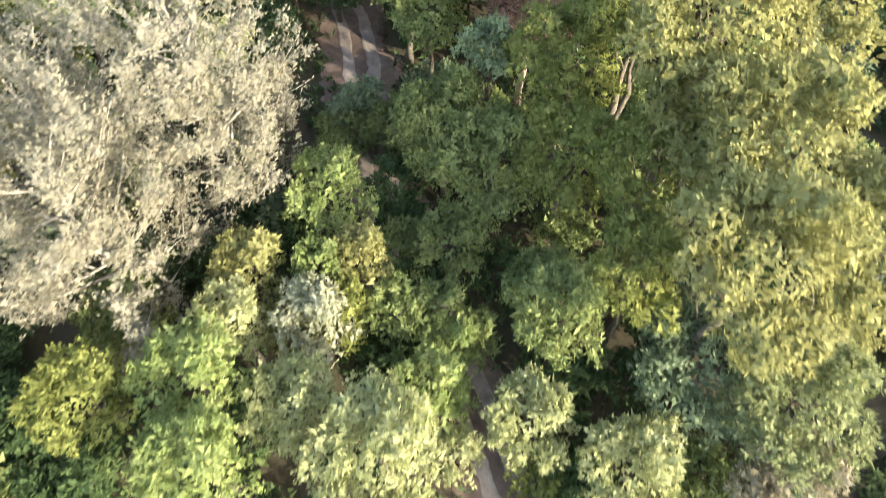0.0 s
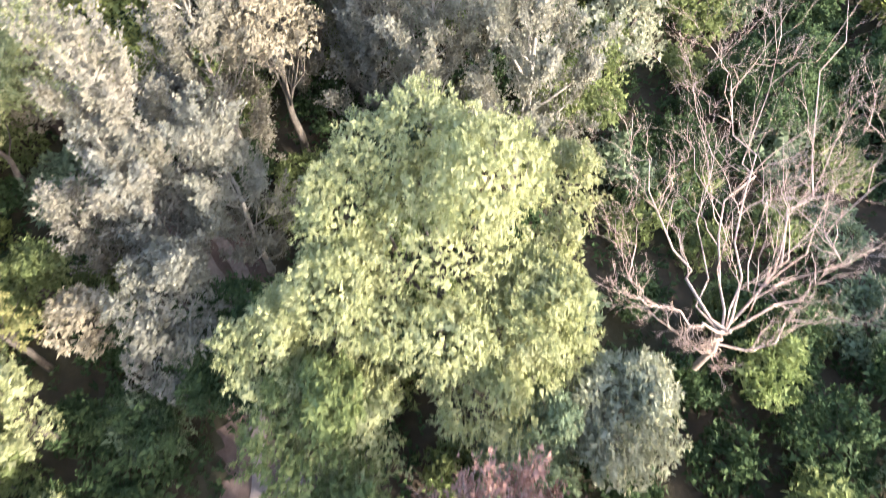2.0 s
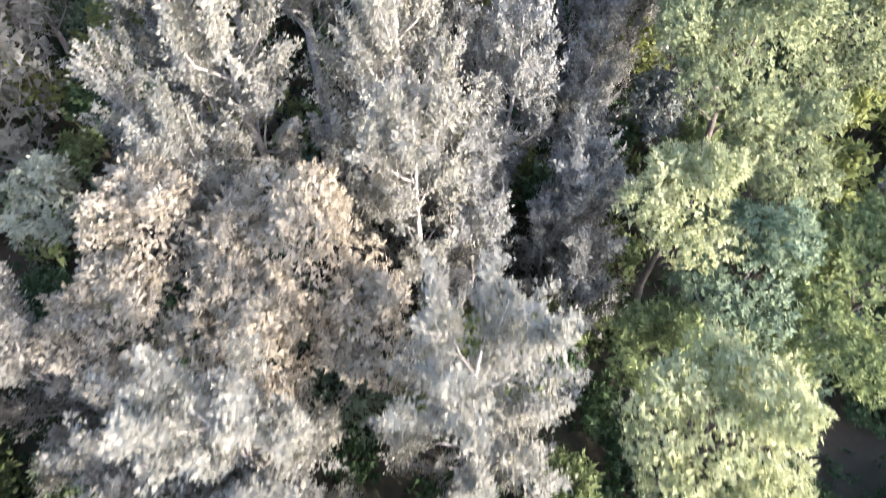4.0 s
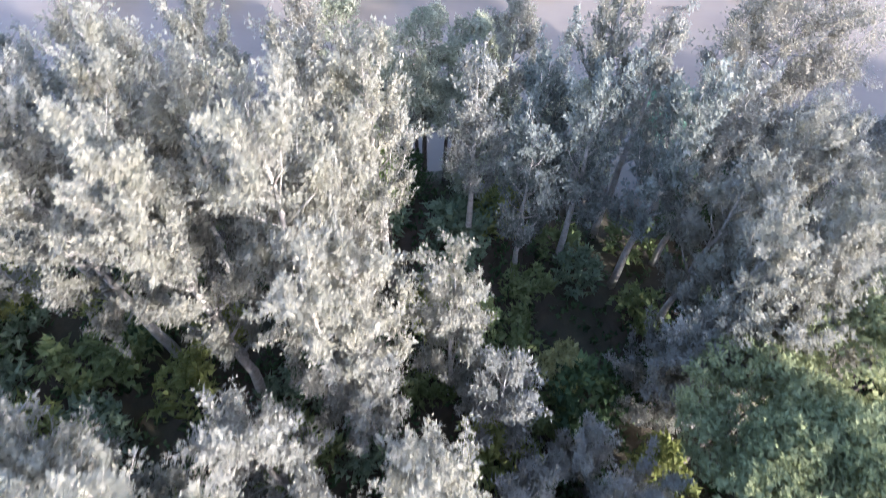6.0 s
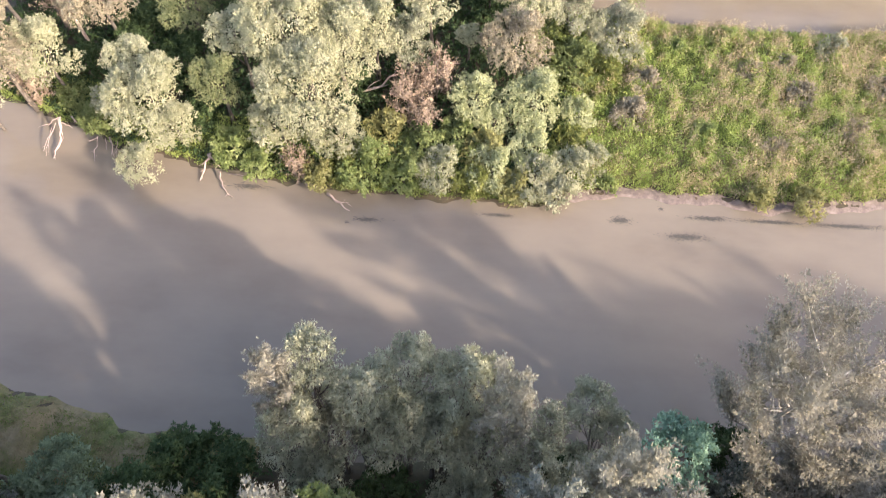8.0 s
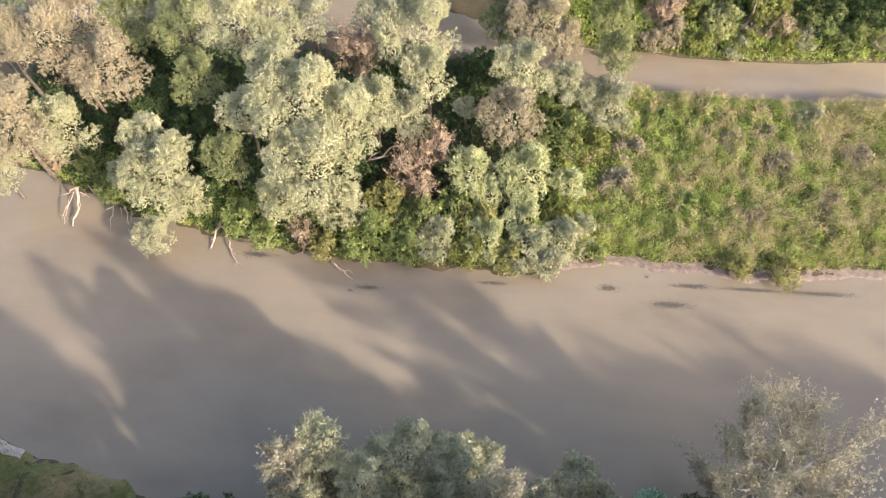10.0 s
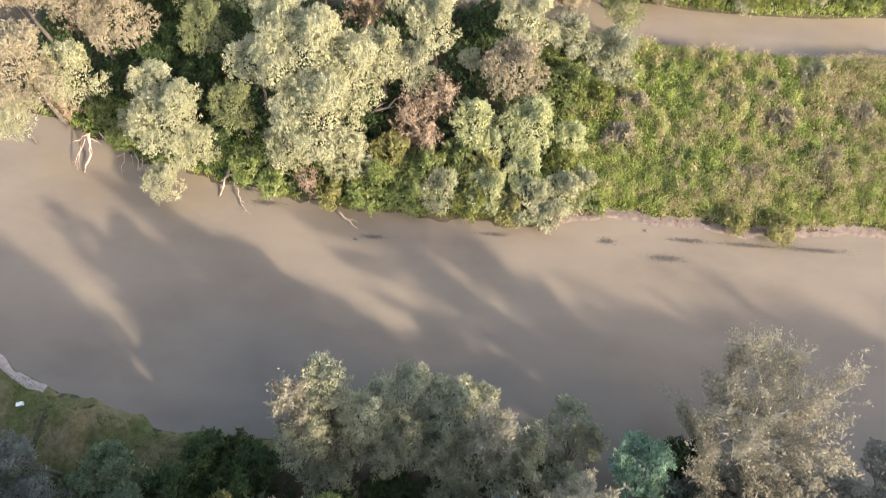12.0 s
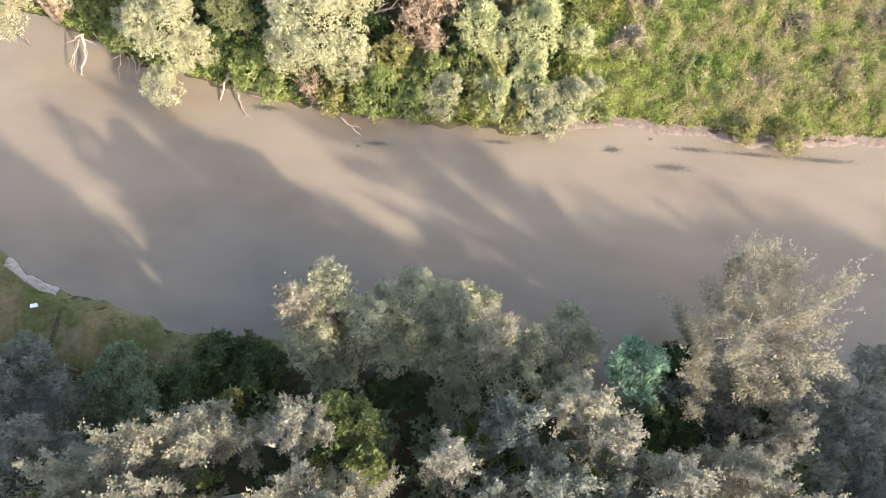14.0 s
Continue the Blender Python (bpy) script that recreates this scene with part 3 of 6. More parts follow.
tree("broadleaf_tree", "grey-green broadleaf tree with a rounded crown in the wood", 7.6, 32.2, 8.5, 2.7, "willow_grey", "broad", "grey")
tree("broadleaf_tree", "blue-green broadleaf tree with a rounded crown in the wood", 4.3, 31.5, 8, 2.2, "bluish", "broad", "grey")
tree("withered_tree", "half-dead tree with withered red-brown leaves and bare twigs", 2.9, 27.9, 9.8, 2.7, "brown", "sparse", "dead", thin=0.8, tall=3.2)
tree("broadleaf_tree", "yellow-green broadleaf tree with a rounded crown in the wood", 11.2, 25.1, 14, 2.5, "yellow", "broad", "grey")
tree("broadleaf_tree", "olive-green broadleaf tree with a rounded crown in the wood", 8.4, 25.8, 11, 2.1, "olive", "broad", "grey")
tree("bush", "low bright lime-green bush on the forest floor", 15.7, 36.1, 4, 2.1, "lime", "shrub", "grey", group="bushes")
tree("bush", "low dark green bush on the forest floor", 18.1, 33.1, 3, 2.8, "dark", "shrub", "grey", group="bushes")
tree("bush", "low dark green bush on the forest floor", 16.4, 38.4, 3.5, 3.0, "dark", "shrub", "grey", group="bushes")
tree("bush", "low dark green bush on the forest floor", 12.9, 48.1, 3, 3.8, "dark", "shrub", "grey", group="bushes")
tree("bush", "low dark green bush on the forest floor", -12.9, 31.4, 2.5, 3.1, "dark", "shrub", "grey", group="bushes")
tree("young_tree", "young mid-green tree in the undergrowth of the wood", -18.1, 29.5, 4, 2.7, "green", "broad", "grey")
tree("poplar", "silver-white leaved white poplar with pale limbs, standing in the riverside wood", 3.8, 47.1, 14, 3.8, "poplar", "poplar", "white", group="poplars of the wood")
tree("poplar", "dull grey-leaved white poplar with pale limbs, standing in the riverside wood", -4.6, 52.9, 8, 3.3, "poplar_dull", "poplar", "white", group="poplars of the wood")
tree("poplar", "cream-leaved white poplar with pale limbs, standing in the riverside wood", -9.2, 54.2, 10, 2.9, "cream", "poplar", "white", group="poplars of the wood")
tree("broadleaf_tree", "grey-green broadleaf tree with a rounded crown in the wood", 8.9, 52.2, 10, 2.5, "willow_grey", "broad", "grey")
tree("young_tree", "young tan-tinted tree in the undergrowth of the wood", -22.8, 50.6, 6, 3.4, "willow_tan", "broad", "grey")
tree("bush", "low mid-green bush on the forest floor", 15.9, 61.5, 4, 3.1, "green", "shrub", "grey", group="bushes")
tree("bush", "low dark green bush on the forest floor", 23.8, 53.8, 3, 4.0, "dark", "shrub", "grey", group="bushes")
tree("young_tree", "young mid-green tree in the undergrowth of the wood", -19.7, 38.6, 4, 2.4, "green", "broad", "grey")

# between the willow and the poplar wood
tree("poplar", "cream-leaved white poplar with pale limbs, standing in the riverside wood", -14.4, 58.5, 11, 3.8, "cream", "poplar", "white", group="poplars of the wood")
tree("poplar", "silver-white leaved white poplar with pale limbs, standing in the riverside wood", -5.1, 55.1, 14, 3.7, "poplar", "poplar", "white", group="poplars of the wood")
tree("poplar", "silver-white leaved white poplar with pale limbs, standing in the riverside wood", 2.2, 56.8, 14, 4.0, "poplar", "poplar", "white", group="poplars of the wood")
tree("willow", "large pale green willow with billowing crown in the wood", 10.7, 56.5, 12, 3.7, "pale", "willow", "grey", group="willows by the river")
tree("broadleaf_tree", "mid-green broadleaf tree with a rounded crown in the wood", 19.1, 63.6, 9, 4.3, "green", "broad", "grey")
tree("willow", "large tan-tinted willow with billowing crown in the wood", -8.6, 49.7, 12, 2.9, "willow_tan", "willow", "grey", group="willows by the river")
tree("poplar", "silver-white leaved white poplar with pale limbs, standing in the riverside wood", -0.8, 49.6, 13, 3.0, "poplar", "poplar", "white", group="poplars of the wood")
tree("broadleaf_tree", "mid-green broadleaf tree with a rounded crown in the wood", 7.1, 50.7, 8, 3.1, "green", "broad", "grey")
tree("broadleaf_tree", "olive-green broadleaf tree with a rounded crown in the wood", -16.8, 52.3, 9, 3.6, "olive", "broad", "grey")
tree("broadleaf_tree", "dark green broadleaf tree with a rounded crown in the wood", 18.7, 52.6, 6, 3.4, "dark", "broad", "grey")

# poplar wood
tree("poplar", "silver-white leaved white poplar with pale limbs, standing in the riverside wood", -14.2, 77.0, 17, 4.0, "poplar", "poplar", "white", group="poplars of the wood")
tree("poplar", "silver-white leaved white poplar with pale limbs, standing in the riverside wood", -7.6, 69.1, 17.5, 3.1, "poplar", "poplar", "white", group="poplars of the wood")
tree("poplar", "silver-white leaved white poplar with pale limbs, standing in the riverside wood", -1.1, 70.2, 16, 4.0, "poplar", "poplar", "white", group="poplars of the wood")
# lower poplars at x > 2, 64 < y < 84: dull leaf colour stands in for shade
tree("poplar", "dull grey-leaved white poplar with pale limbs, standing in the riverside wood", 3.9, 73.0, 12.5, 2.7, "poplar_dull", "poplar", "white", group="poplars of the wood")
tree("poplar", "silver-white leaved white poplar with pale limbs, standing in the riverside wood", -0.2, 65.4, 14, 3.1, "poplar", "poplar", "white", group="poplars of the wood")
tree("willow", "large ivory-tinted willow with billowing crown in the wood", -9.8, 62.9, 13, 3.0, "ivory", "willow", "grey", group="willows by the river")
tree("willow", "large ivory-tinted willow with billowing crown in the wood", -4.4, 62.1, 13, 3.9, "ivory", "willow", "grey", group="willows by the river")
tree("willow", "large ivory-tinted willow with billowing crown in the wood", -10.5, 59.6, 12, 2.9, "ivory", "willow", "grey", group="willows by the river")
tree("willow", "large ivory-tinted willow with billowing crown in the wood", -5.7, 59.2, 12, 3.1, "ivory", "willow", "grey", group="willows by the river")
tree("willow", "large ivory-tinted willow with billowing crown in the wood", -1.5, 60.1, 12, 2.4, "ivory", "willow", "grey", group="willows by the river")
# shade of these two low poplars is in the dull leaf colour
tree("poplar", "dull grey-leaved white poplar with pale limbs, standing in the riverside wood", 6.9, 68.3, 9.5, 2.5, "poplar_dull", "poplar", "white", group="poplars of the wood")
tree("poplar", "dull grey-leaved white poplar with pale limbs, standing in the riverside wood", 7.6, 65.0, 6.0, 2.5, "poplar_dull", "poplar", "white", group="poplars of the wood")
tree("willow", "large soft green willow with billowing crown in the wood", 13.7, 72.6, 14, 4.2, "soft", "willow", "grey", group="willows by the river")
tree("willow", "large pale green willow with billowing crown in the wood", 10.8, 65.9, 12, 2.8, "pale", "willow", "grey", group="willows by the river")
tree("willow", "large soft green willow with billowing crown in the wood", 15.4, 68.7, 12, 2.9, "soft", "willow", "grey", group="willows by the river")
tree("broadleaf_tree", "blue-green broadleaf tree with a rounded crown in the wood", 13.7, 64.0, 10, 3.2, "bluish", "broad", "grey")
tree("broadleaf_tree", "mid-green broadleaf tree with a rounded crown in the wood", 10.3, 61.0, 8, 2.5, "green", "broad", "grey")
tree("broadleaf_tree", "grey-green broadleaf tree with a rounded crown in the wood", -16.6, 66.2, 10, 2.2, "willow_grey", "broad", "grey")
tree("bush", "low dark green bush on the forest floor", -18.3, 62.6, 4, 3.0, "dark", "shrub", "grey", group="bushes")
tree("young_tree", "young mid-green tree in the undergrowth of the wood", 4.0, 61.0, 7, 2.4, "green", "broad", "grey")
tree("poplar", "silver-white leaved white poplar with pale limbs, standing in the riverside wood", -15.3, 88.6, 18, 3.6, "poplar", "poplar", "white", group="poplars of the wood")
tree("poplar", "silver-white leaved white poplar with pale limbs, standing in the riverside wood", -11.3, 88.8, 18, 2.6, "poplar", "poplar", "white", group="poplars of the wood")
tree("poplar", "silver-white leaved white poplar with pale limbs, standing in the riverside wood", -5.0, 88.1, 19.6, 3.7, "poplar", "poplar", "white", group="poplars of the wood")
tree("poplar", "silver-white leaved white poplar with pale limbs, standing in the riverside wood", -2.1, 86.0, 17, 2.5, "poplar", "poplar", "white", group="poplars of the wood")
tree("poplar", "dull grey-leaved white poplar with pale limbs, standing in the riverside wood", -5.6, 80.3, 15, 2.7, "poplar_dull", "poplar", "white", group="poplars of the wood")
tree("poplar", "silver-white leaved white poplar with pale limbs, standing in the riverside wood", -11.8, 78.8, 18, 2.5, "poplar", "poplar", "white", group="poplars of the wood")
tree("poplar", "silver-white leaved white poplar with pale limbs, standing in the riverside wood", 1.1, 79.7, 14, 2.7, "poplar", "poplar", "white", group="poplars of the wood")
tree("poplar", "dull grey-leaved white poplar with pale limbs, standing in the riverside wood", -2.2, 83.7, 13, 2.3, "poplar_dull", "poplar", "white", group="poplars of the wood")
tree("poplar", "dull grey-leaved white poplar with pale limbs, standing in the riverside wood", 3.9, 84.7, 9.5, 2.4, "poplar_dull", "poplar", "white", group="poplars of the wood")
tree("poplar", "silver-white leaved white poplar with pale limbs, standing in the riverside wood", -10.2, 77.2, 19.5, 2.9, "poplar", "poplar", "white", group="poplars of the wood")
tree("poplar", "silver-white leaved white poplar with pale limbs, standing in the riverside wood", -6.4, 76.2, 19.8, 3.1, "poplar", "poplar", "white", group="poplars of the wood")
tree("poplar", "silver-white leaved white poplar with pale limbs, standing in the riverside wood", -1.2, 75.2, 15, 2.6, "poplar", "poplar", "white", group="poplars of the wood")
tree("young_tree", "young bright lime-green tree in the undergrowth of the wood", 3.0, 89.9, 7, 1.3, "lime", "broad", "grey")
tree("poplar", "dull grey-leaved white poplar with pale limbs, standing in the riverside wood", 12.3, 87.0, 9, 2.9, "poplar_dull", "poplar", "white", group="poplars of the wood")
tree("broadleaf_tree", "soft green broadleaf tree with a rounded crown in the wood", 15.9, 80.0, 13, 4.4, "soft", "broad", "grey")
tree("willow", "large soft green willow with billowing crown in the wood", 13.1, 75.8, 13, 3.2, "soft", "willow", "grey", group="willows by the river")
tree("broadleaf_tree", "soft green broadleaf tree with a rounded crown in the wood", 18.8, 85.7, 13, 3.8, "soft", "broad", "grey")
# dull leaves darken this low poplar as if shaded
tree("poplar", "dull grey-leaved white poplar with pale limbs, standing in the riverside wood", 8.2, 76.4, 6.5, 3.0, "poplar_dull", "poplar", "white", group="poplars of the wood")


# island
tree("bush", "low yellow-green bush at the water's edge", 25.8, 128.1, 0.9, 1.3, "yellow", "shrub", "grey", group="bushes")
tree("bush", "low yellow-green bush at the water's edge", 29.7, 127.8, 0.9, 1.6, "yellow", "shrub", "grey", group="bushes")
tree("shrub", "withered pinkish-brown shrub among the green ones", 21.7, 159.5, 2, 2.6, "pink", "sparse", "dead")
tree("bush", "low pale green bush among the weeds of the island", 28.2, 158.6, 2, 2.6, "pale", "shrub", "grey", group="bushes")
tree("bush", "low olive-green bush among the weeds of the island", 33.6, 159.7, 2.5, 2.6, "olive", "shrub", "grey", group="bushes")
tree("bush", "low mid-green bush among the weeds of the island", 39.5, 159.2, 2.5, 2.5, "green", "shrub", "grey", group="bushes")
tree("bush", "low mid-green bush among the weeds of the island", 44.1, 159.8, 3, 2.5, "green", "shrub", "grey", group="bushes")
tree("broadleaf_tree", "mid-green broadleaf tree with a rounded crown in the far bank", 25.0, 161.8, 4, 2.6, "green", "broad", "grey")
tree("broadleaf_tree", "olive-green broadleaf tree with a rounded crown in the far bank", 36.1, 163.5, 4, 2.6, "olive", "broad", "grey")

# willow and bushes beside the track
tree("willow", "large pale green willow with billowing crown in the wood", -2.8, 31.3, 8.5, 2.7, "pale", "willow", "grey", group="willows by the river")
tree("willow", "large pale green willow with billowing crown in the wood", -5.9, 33.5, 10, 2.1, "pale", "willow", "grey", group="willows by the river")
tree("willow", "large pale green willow with billowing crown in the wood", 2.2, 32.5, 9.5, 2.3, "pale", "willow", "grey", group="willows by the river")
tree("willow", "large pale green willow with billowing crown in the wood", 4.6, 35.4, 10.5, 2.3, "pale", "willow", "grey", group="willows by the river")
tree("broadleaf_tree", "grey-green broadleaf tree with a rounded crown in the wood", 7.5, 32.6, 8, 2.6, "willow_grey", "broad", "grey")


# low trees over the track and in the poplar wood
tree("young_tree", "young dark green tree in the undergrowth of the wood", -9.0, 35.8, 5, 3.2, "dark", "broad", "grey")
tree("bush", "low blue-green bush on the forest floor", -5.9, 24.8, 4, 1.8, "bluish", "shrub", "grey", group="bushes")
tree("bush", "low dark green bush on the forest floor", -3.6, 19.6, 4, 1.7, "dark", "shrub", "grey", group="bushes")
tree("bush", "low mid-green bush on the forest floor", -2.6, 15.9, 4, 1.7, "green", "shrub", "grey", group="bushes")
tree("young_tree", "young bright lime-green tree in the undergrowth of the wood", -0.2, 10.8, 4.5, 1.4, "lime", "broad", "grey")
tree("young_tree", "young dark green tree in the undergrowth of the wood", -8.9, 34.5, 5, 2.4, "dark", "broad", "grey")
tree("bush", "low mid-green bush on the forest floor", -4.1, 23.7, 4, 1.8, "green", "shrub", "grey", group="bushes")
tree("bush", "low mid-green bush on the forest floor", -6.9, 23.5, 3, 1.8, "green", "shrub", "grey", group="bushes")
tree("poplar", "silver-white leaved white poplar with pale limbs, standing in the riverside wood", 20.7, 89.2, 14, 3.1, "poplar", "poplar", "white", group="poplars of the wood")
tree("poplar", "dull grey-leaved white poplar with pale limbs, standing in the riverside wood", -13.2, 76.6, 11.7, 2.2, "poplar_dull", "poplar", "white", tall=7.6, group="poplars of the wood")
tree("poplar", "dull grey-leaved white poplar with pale limbs, standing in the riverside wood", -3.4, 78.3, 11.2, 2.2, "poplar_dull", "poplar", "white", tall=7.6, group="poplars of the wood")
tree("poplar", "dull grey-leaved white poplar with pale limbs, standing in the riverside wood", 2.1, 76.8, 7.7, 2.2, "poplar_dull", "poplar", "white", tall=7.6, group="poplars of the wood")
tree("poplar", "silver-white leaved white poplar with pale limbs, standing in the riverside wood", -2.7, 73.2, 10.7, 2.2, "poplar", "poplar", "white", tall=7.6, group="poplars of the wood")
tree("poplar", "silver-white leaved white poplar with pale limbs, standing in the riverside wood", -3.2, 84.2, 18.4, 2.2, "poplar", "poplar", "white", tall=7.6, group="poplars of the wood")
# low poplars whose shade is painted in with dull leaves
tree("poplar", "dull grey-leaved white poplar with pale limbs, standing in the riverside wood", 8.5, 79.1, 6.2, 2.2, "poplar_dull", "poplar", "white", tall=7.6, group="poplars of the wood")
tree("poplar", "dull grey-leaved white poplar with pale limbs, standing in the riverside wood", 10.5, 81.2, 6.2, 2.2, "poplar_dull", "poplar", "white", tall=7.6, group="poplars of the wood")
tree("poplar", "dull grey-leaved white poplar with pale limbs, standing in the riverside wood", 7.9, 82.9, 6.0, 2.2, "poplar_dull", "poplar", "white", tall=7.6, group="poplars of the wood")
tree("poplar", "dull grey-leaved white poplar with pale limbs, standing in the riverside wood", 5.3, 80.9, 6.2, 2.2, "poplar_dull", "poplar", "white", tall=7.6, group="poplars of the wood")
tree("poplar", "silver-white leaved white poplar with pale limbs, standing in the riverside wood", 16.0, 88.2, 13.1, 2.1, "poplar", "poplar", "white", tall=7.0, group="poplars of the wood")
tree("poplar", "silver-white leaved white poplar with pale limbs, standing in the riverside wood", 13.9, 87.5, 12.2, 2.0, "poplar", "poplar", "white", tall=6.7, group="poplars of the wood")
tree("willow", "large soft green willow with billowing crown in the wood", 17.0, 80.2, 13, 4.5, "soft", "willow", "grey", group="willows by the river")
tree("willow", "large soft green willow with billowing crown in the wood", 20.0, 76.7, 12, 3.6, "soft", "willow", "grey", group="willows by the river")
tree("broadleaf_tree", "soft green broadleaf tree with a rounded crown in the wood", 14.2, 83.9, 12, 3.5, "soft", "broad", "grey")
# dull colour of these two imitates the shade they stand in
tree("poplar", "dull grey-leaved white poplar with pale limbs, standing in the riverside wood", 2.5, 66.6, 7.6, 2.1, "poplar_dull", "poplar", "white", tall=7.0, group="poplars of the wood")
tree("poplar", "dull grey-leaved white poplar with pale limbs, standing in the riverside wood", 2.2, 65.1, 7.2, 2.0, "poplar_dull", "poplar", "white", tall=6.7, group="poplars of the wood")
tree("poplar", "silver-white leaved white poplar with pale limbs, standing in the riverside wood", -9.7, 66.2, 12.7, 2.2, "poplar", "poplar", "white", tall=7.6, group="poplars of the wood")
tree("poplar", "silver-white leaved white poplar with pale limbs, standing in the riverside wood", -8.6, 65.6, 12.1, 2.1, "poplar", "poplar", "white", tall=7.0, group="poplars of the wood")
tree("poplar", "dull grey-leaved white poplar with pale limbs, standing in the riverside wood", 5.9, 67.6, 6.0, 1.9, "poplar_dull", "poplar", "white", tall=6.4, group="poplars of the wood")
tree("poplar", "dull grey-leaved white poplar with pale limbs, standing in the riverside wood", 9.0, 80.2, 6.9, 1.9, "poplar_dull", "poplar", "white", tall=6.4, group="poplars of the wood")
tree("poplar", "silver-white leaved white poplar with pale limbs, standing in the riverside wood", 17.0, 88.2, 13.6, 2.1, "poplar", "poplar", "white", tall=7.0, group="poplars of the wood")
tree("poplar", "silver-white leaved white poplar with pale limbs, standing in the riverside wood", 14.6, 88.1, 13.2, 2.0, "poplar", "poplar", "white", tall=6.7, group="poplars of the wood")
tree("bush", "low dark green bush on the forest floor", -2.9, 17.7, 3, 1.7, "dark", "shrub", "grey", group="bushes")
tree("bush", "low dark green bush on the forest floor", -1.8, 14.4, 3.5, 1.6, "dark", "shrub", "grey", group="bushes")
tree("bush", "low mid-green bush on the forest floor", 0.8, 11.8, 3, 1.5, "green", "shrub", "grey", group="bushes")
# dull instead of silver leaves, to render these three as shaded
tree("poplar", "dull grey-leaved white poplar with pale limbs, standing in the riverside wood", 7.7, 72.5, 6.7, 2.0, "poplar_dull", "poplar", "white", tall=6.7, group="poplars of the wood")
tree("poplar", "dull grey-leaved white poplar with pale limbs, standing in the riverside wood", 8.3, 69.9, 6.7, 2.0, "poplar_dull", "poplar", "white", tall=6.7, group="poplars of the wood")
tree("poplar", "dull grey-leaved white poplar with pale limbs, standing in the riverside wood", 6.6, 68.7, 6.7, 2.0, "poplar_dull", "poplar", "white", tall=6.7, group="poplars of the wood")
tree("poplar", "silver-white leaved white poplar with pale limbs, standing in the riverside wood", 1.5, 87.3, 13.4, 2.1, "poplar", "poplar", "white", tall=7.0, group="poplars of the wood")
tree("poplar", "silver-white leaved white poplar with pale limbs, standing in the riverside wood", -15.0, 79.0, 13.1, 2.1, "poplar", "poplar", "white", tall=7.0, group="poplars of the wood")
# dull leaf colour for shade on these two as well
tree("poplar", "dull grey-leaved white poplar with pale limbs, standing in the riverside wood", 2.3, 69.1, 8.6, 2.1, "poplar_dull", "poplar", "white", tall=7.0, group="poplars of the wood")
tree("poplar", "dull grey-leaved white poplar with pale limbs, standing in the riverside wood", 2.9, 70.7, 8.2, 2.0, "poplar_dull", "poplar", "white", tall=6.7, group="poplars of the wood")
tree("poplar", "silver-white leaved white poplar with pale limbs, standing in the riverside wood", -3.8, 68.1, 11.4, 1.9, "poplar", "poplar", "white", tall=6.4, group="poplars of the wood")
tree("poplar", "silver-white leaved white poplar with pale limbs, standing in the riverside wood", -12.3, 68.4, 13.5, 2.0, "poplar", "poplar", "white", tall=6.7, group="poplars of the wood")
tree("bush", "low tan-tinted bush among the weeds of the island", 22.9, 157.1, 1.2, 2.0, "willow_tan", "shrub", "grey", group="bushes")
tree("bush", "low olive-green bush among the weeds of the island", 30.6, 156.3, 1.2, 1.7, "olive", "shrub", "grey", group="bushes")
tree("bush", "low grey-green bush among the weeds of the island", 37.3, 157.4, 1.2, 1.8, "willow_grey", "shrub", "grey", group="bushes")
tree("bush", "low mid-green bush among the weeds of the island", 41.9, 157.2, 1.5, 2.1, "green", "shrub", "grey", group="bushes")
tree("bush", "low tan-tinted bush among the weeds of the island", 27.2, 157.6, 1.2, 1.6, "willow_tan", "shrub", "grey", group="bushes")
tree("shrub", "withered pinkish-brown shrub among the green ones", 34.4, 158.1, 1.4, 1.8, "pink", "sparse", "dead")
tree("bush", "low tan-tinted bush among the weeds of the island", 27.1, 142.2, 1.2, 1.4, "willow_tan", "shrub", "grey", group="bushes")
tree("bush", "low tan-tinted bush among the weeds of the island", 35.1, 135.4, 1.2, 1.4, "willow_tan", "shrub", "grey", group="bushes")
tree("bush", "low tan-tinted bush among the weeds of the island", 30.6, 143.5, 1.2, 1.3, "willow_tan", "shrub", "grey", group="bushes")
tree("bush", "low tan-tinted bush among the weeds of the island", 15.2, 135.8, 1.4, 1.8, "willow_tan", "shrub", "grey", group="bushes")
tree("bush", "low bright lime-green bush among the weeds of the island", 20.3, 144.7, 1.2, 1.6, "lime", "shrub", "grey", group="bushes")
tree("bush", "low bright lime-green bush among the weeds of the island", 25.0, 146.5, 1.2, 1.6, "lime", "shrub", "grey", group="bushes")
tree("bush", "low tan-tinted bush among the weeds of the island", 31.4, 139.6, 1.3, 1.7, "willow_tan", "shrub", "grey", group="bushes")
tree("bush", "low grey-green bush among the weeds of the island", 35.3, 145.6, 1.3, 1.7, "willow_grey", "shrub", "grey", group="bushes")
tree("bush", "low tan-tinted bush among the weeds of the island", 39.0, 140.8, 1.3, 1.7, "willow_tan", "shrub", "grey", group="bushes")
tree("bush", "low tan-tinted bush among the weeds of the island", 27.6, 133.0, 1.2, 1.4, "willow_tan", "shrub", "grey", group="bushes")
tree("bush", "low bright lime-green bush among the weeds of the island", 21.8, 134.5, 1.2, 1.4, "lime", "shrub", "grey", group="bushes")
tree("bush", "low olive-green bush among the weeds of the island", 34.7, 131.7, 1.2, 1.4, "olive", "shrub", "grey", group="bushes")
tree("bush", "low tan-tinted bush among the weeds of the island", 17.1, 140.0, 1.4, 1.7, "willow_tan", "shrub", "grey", group="bushes")
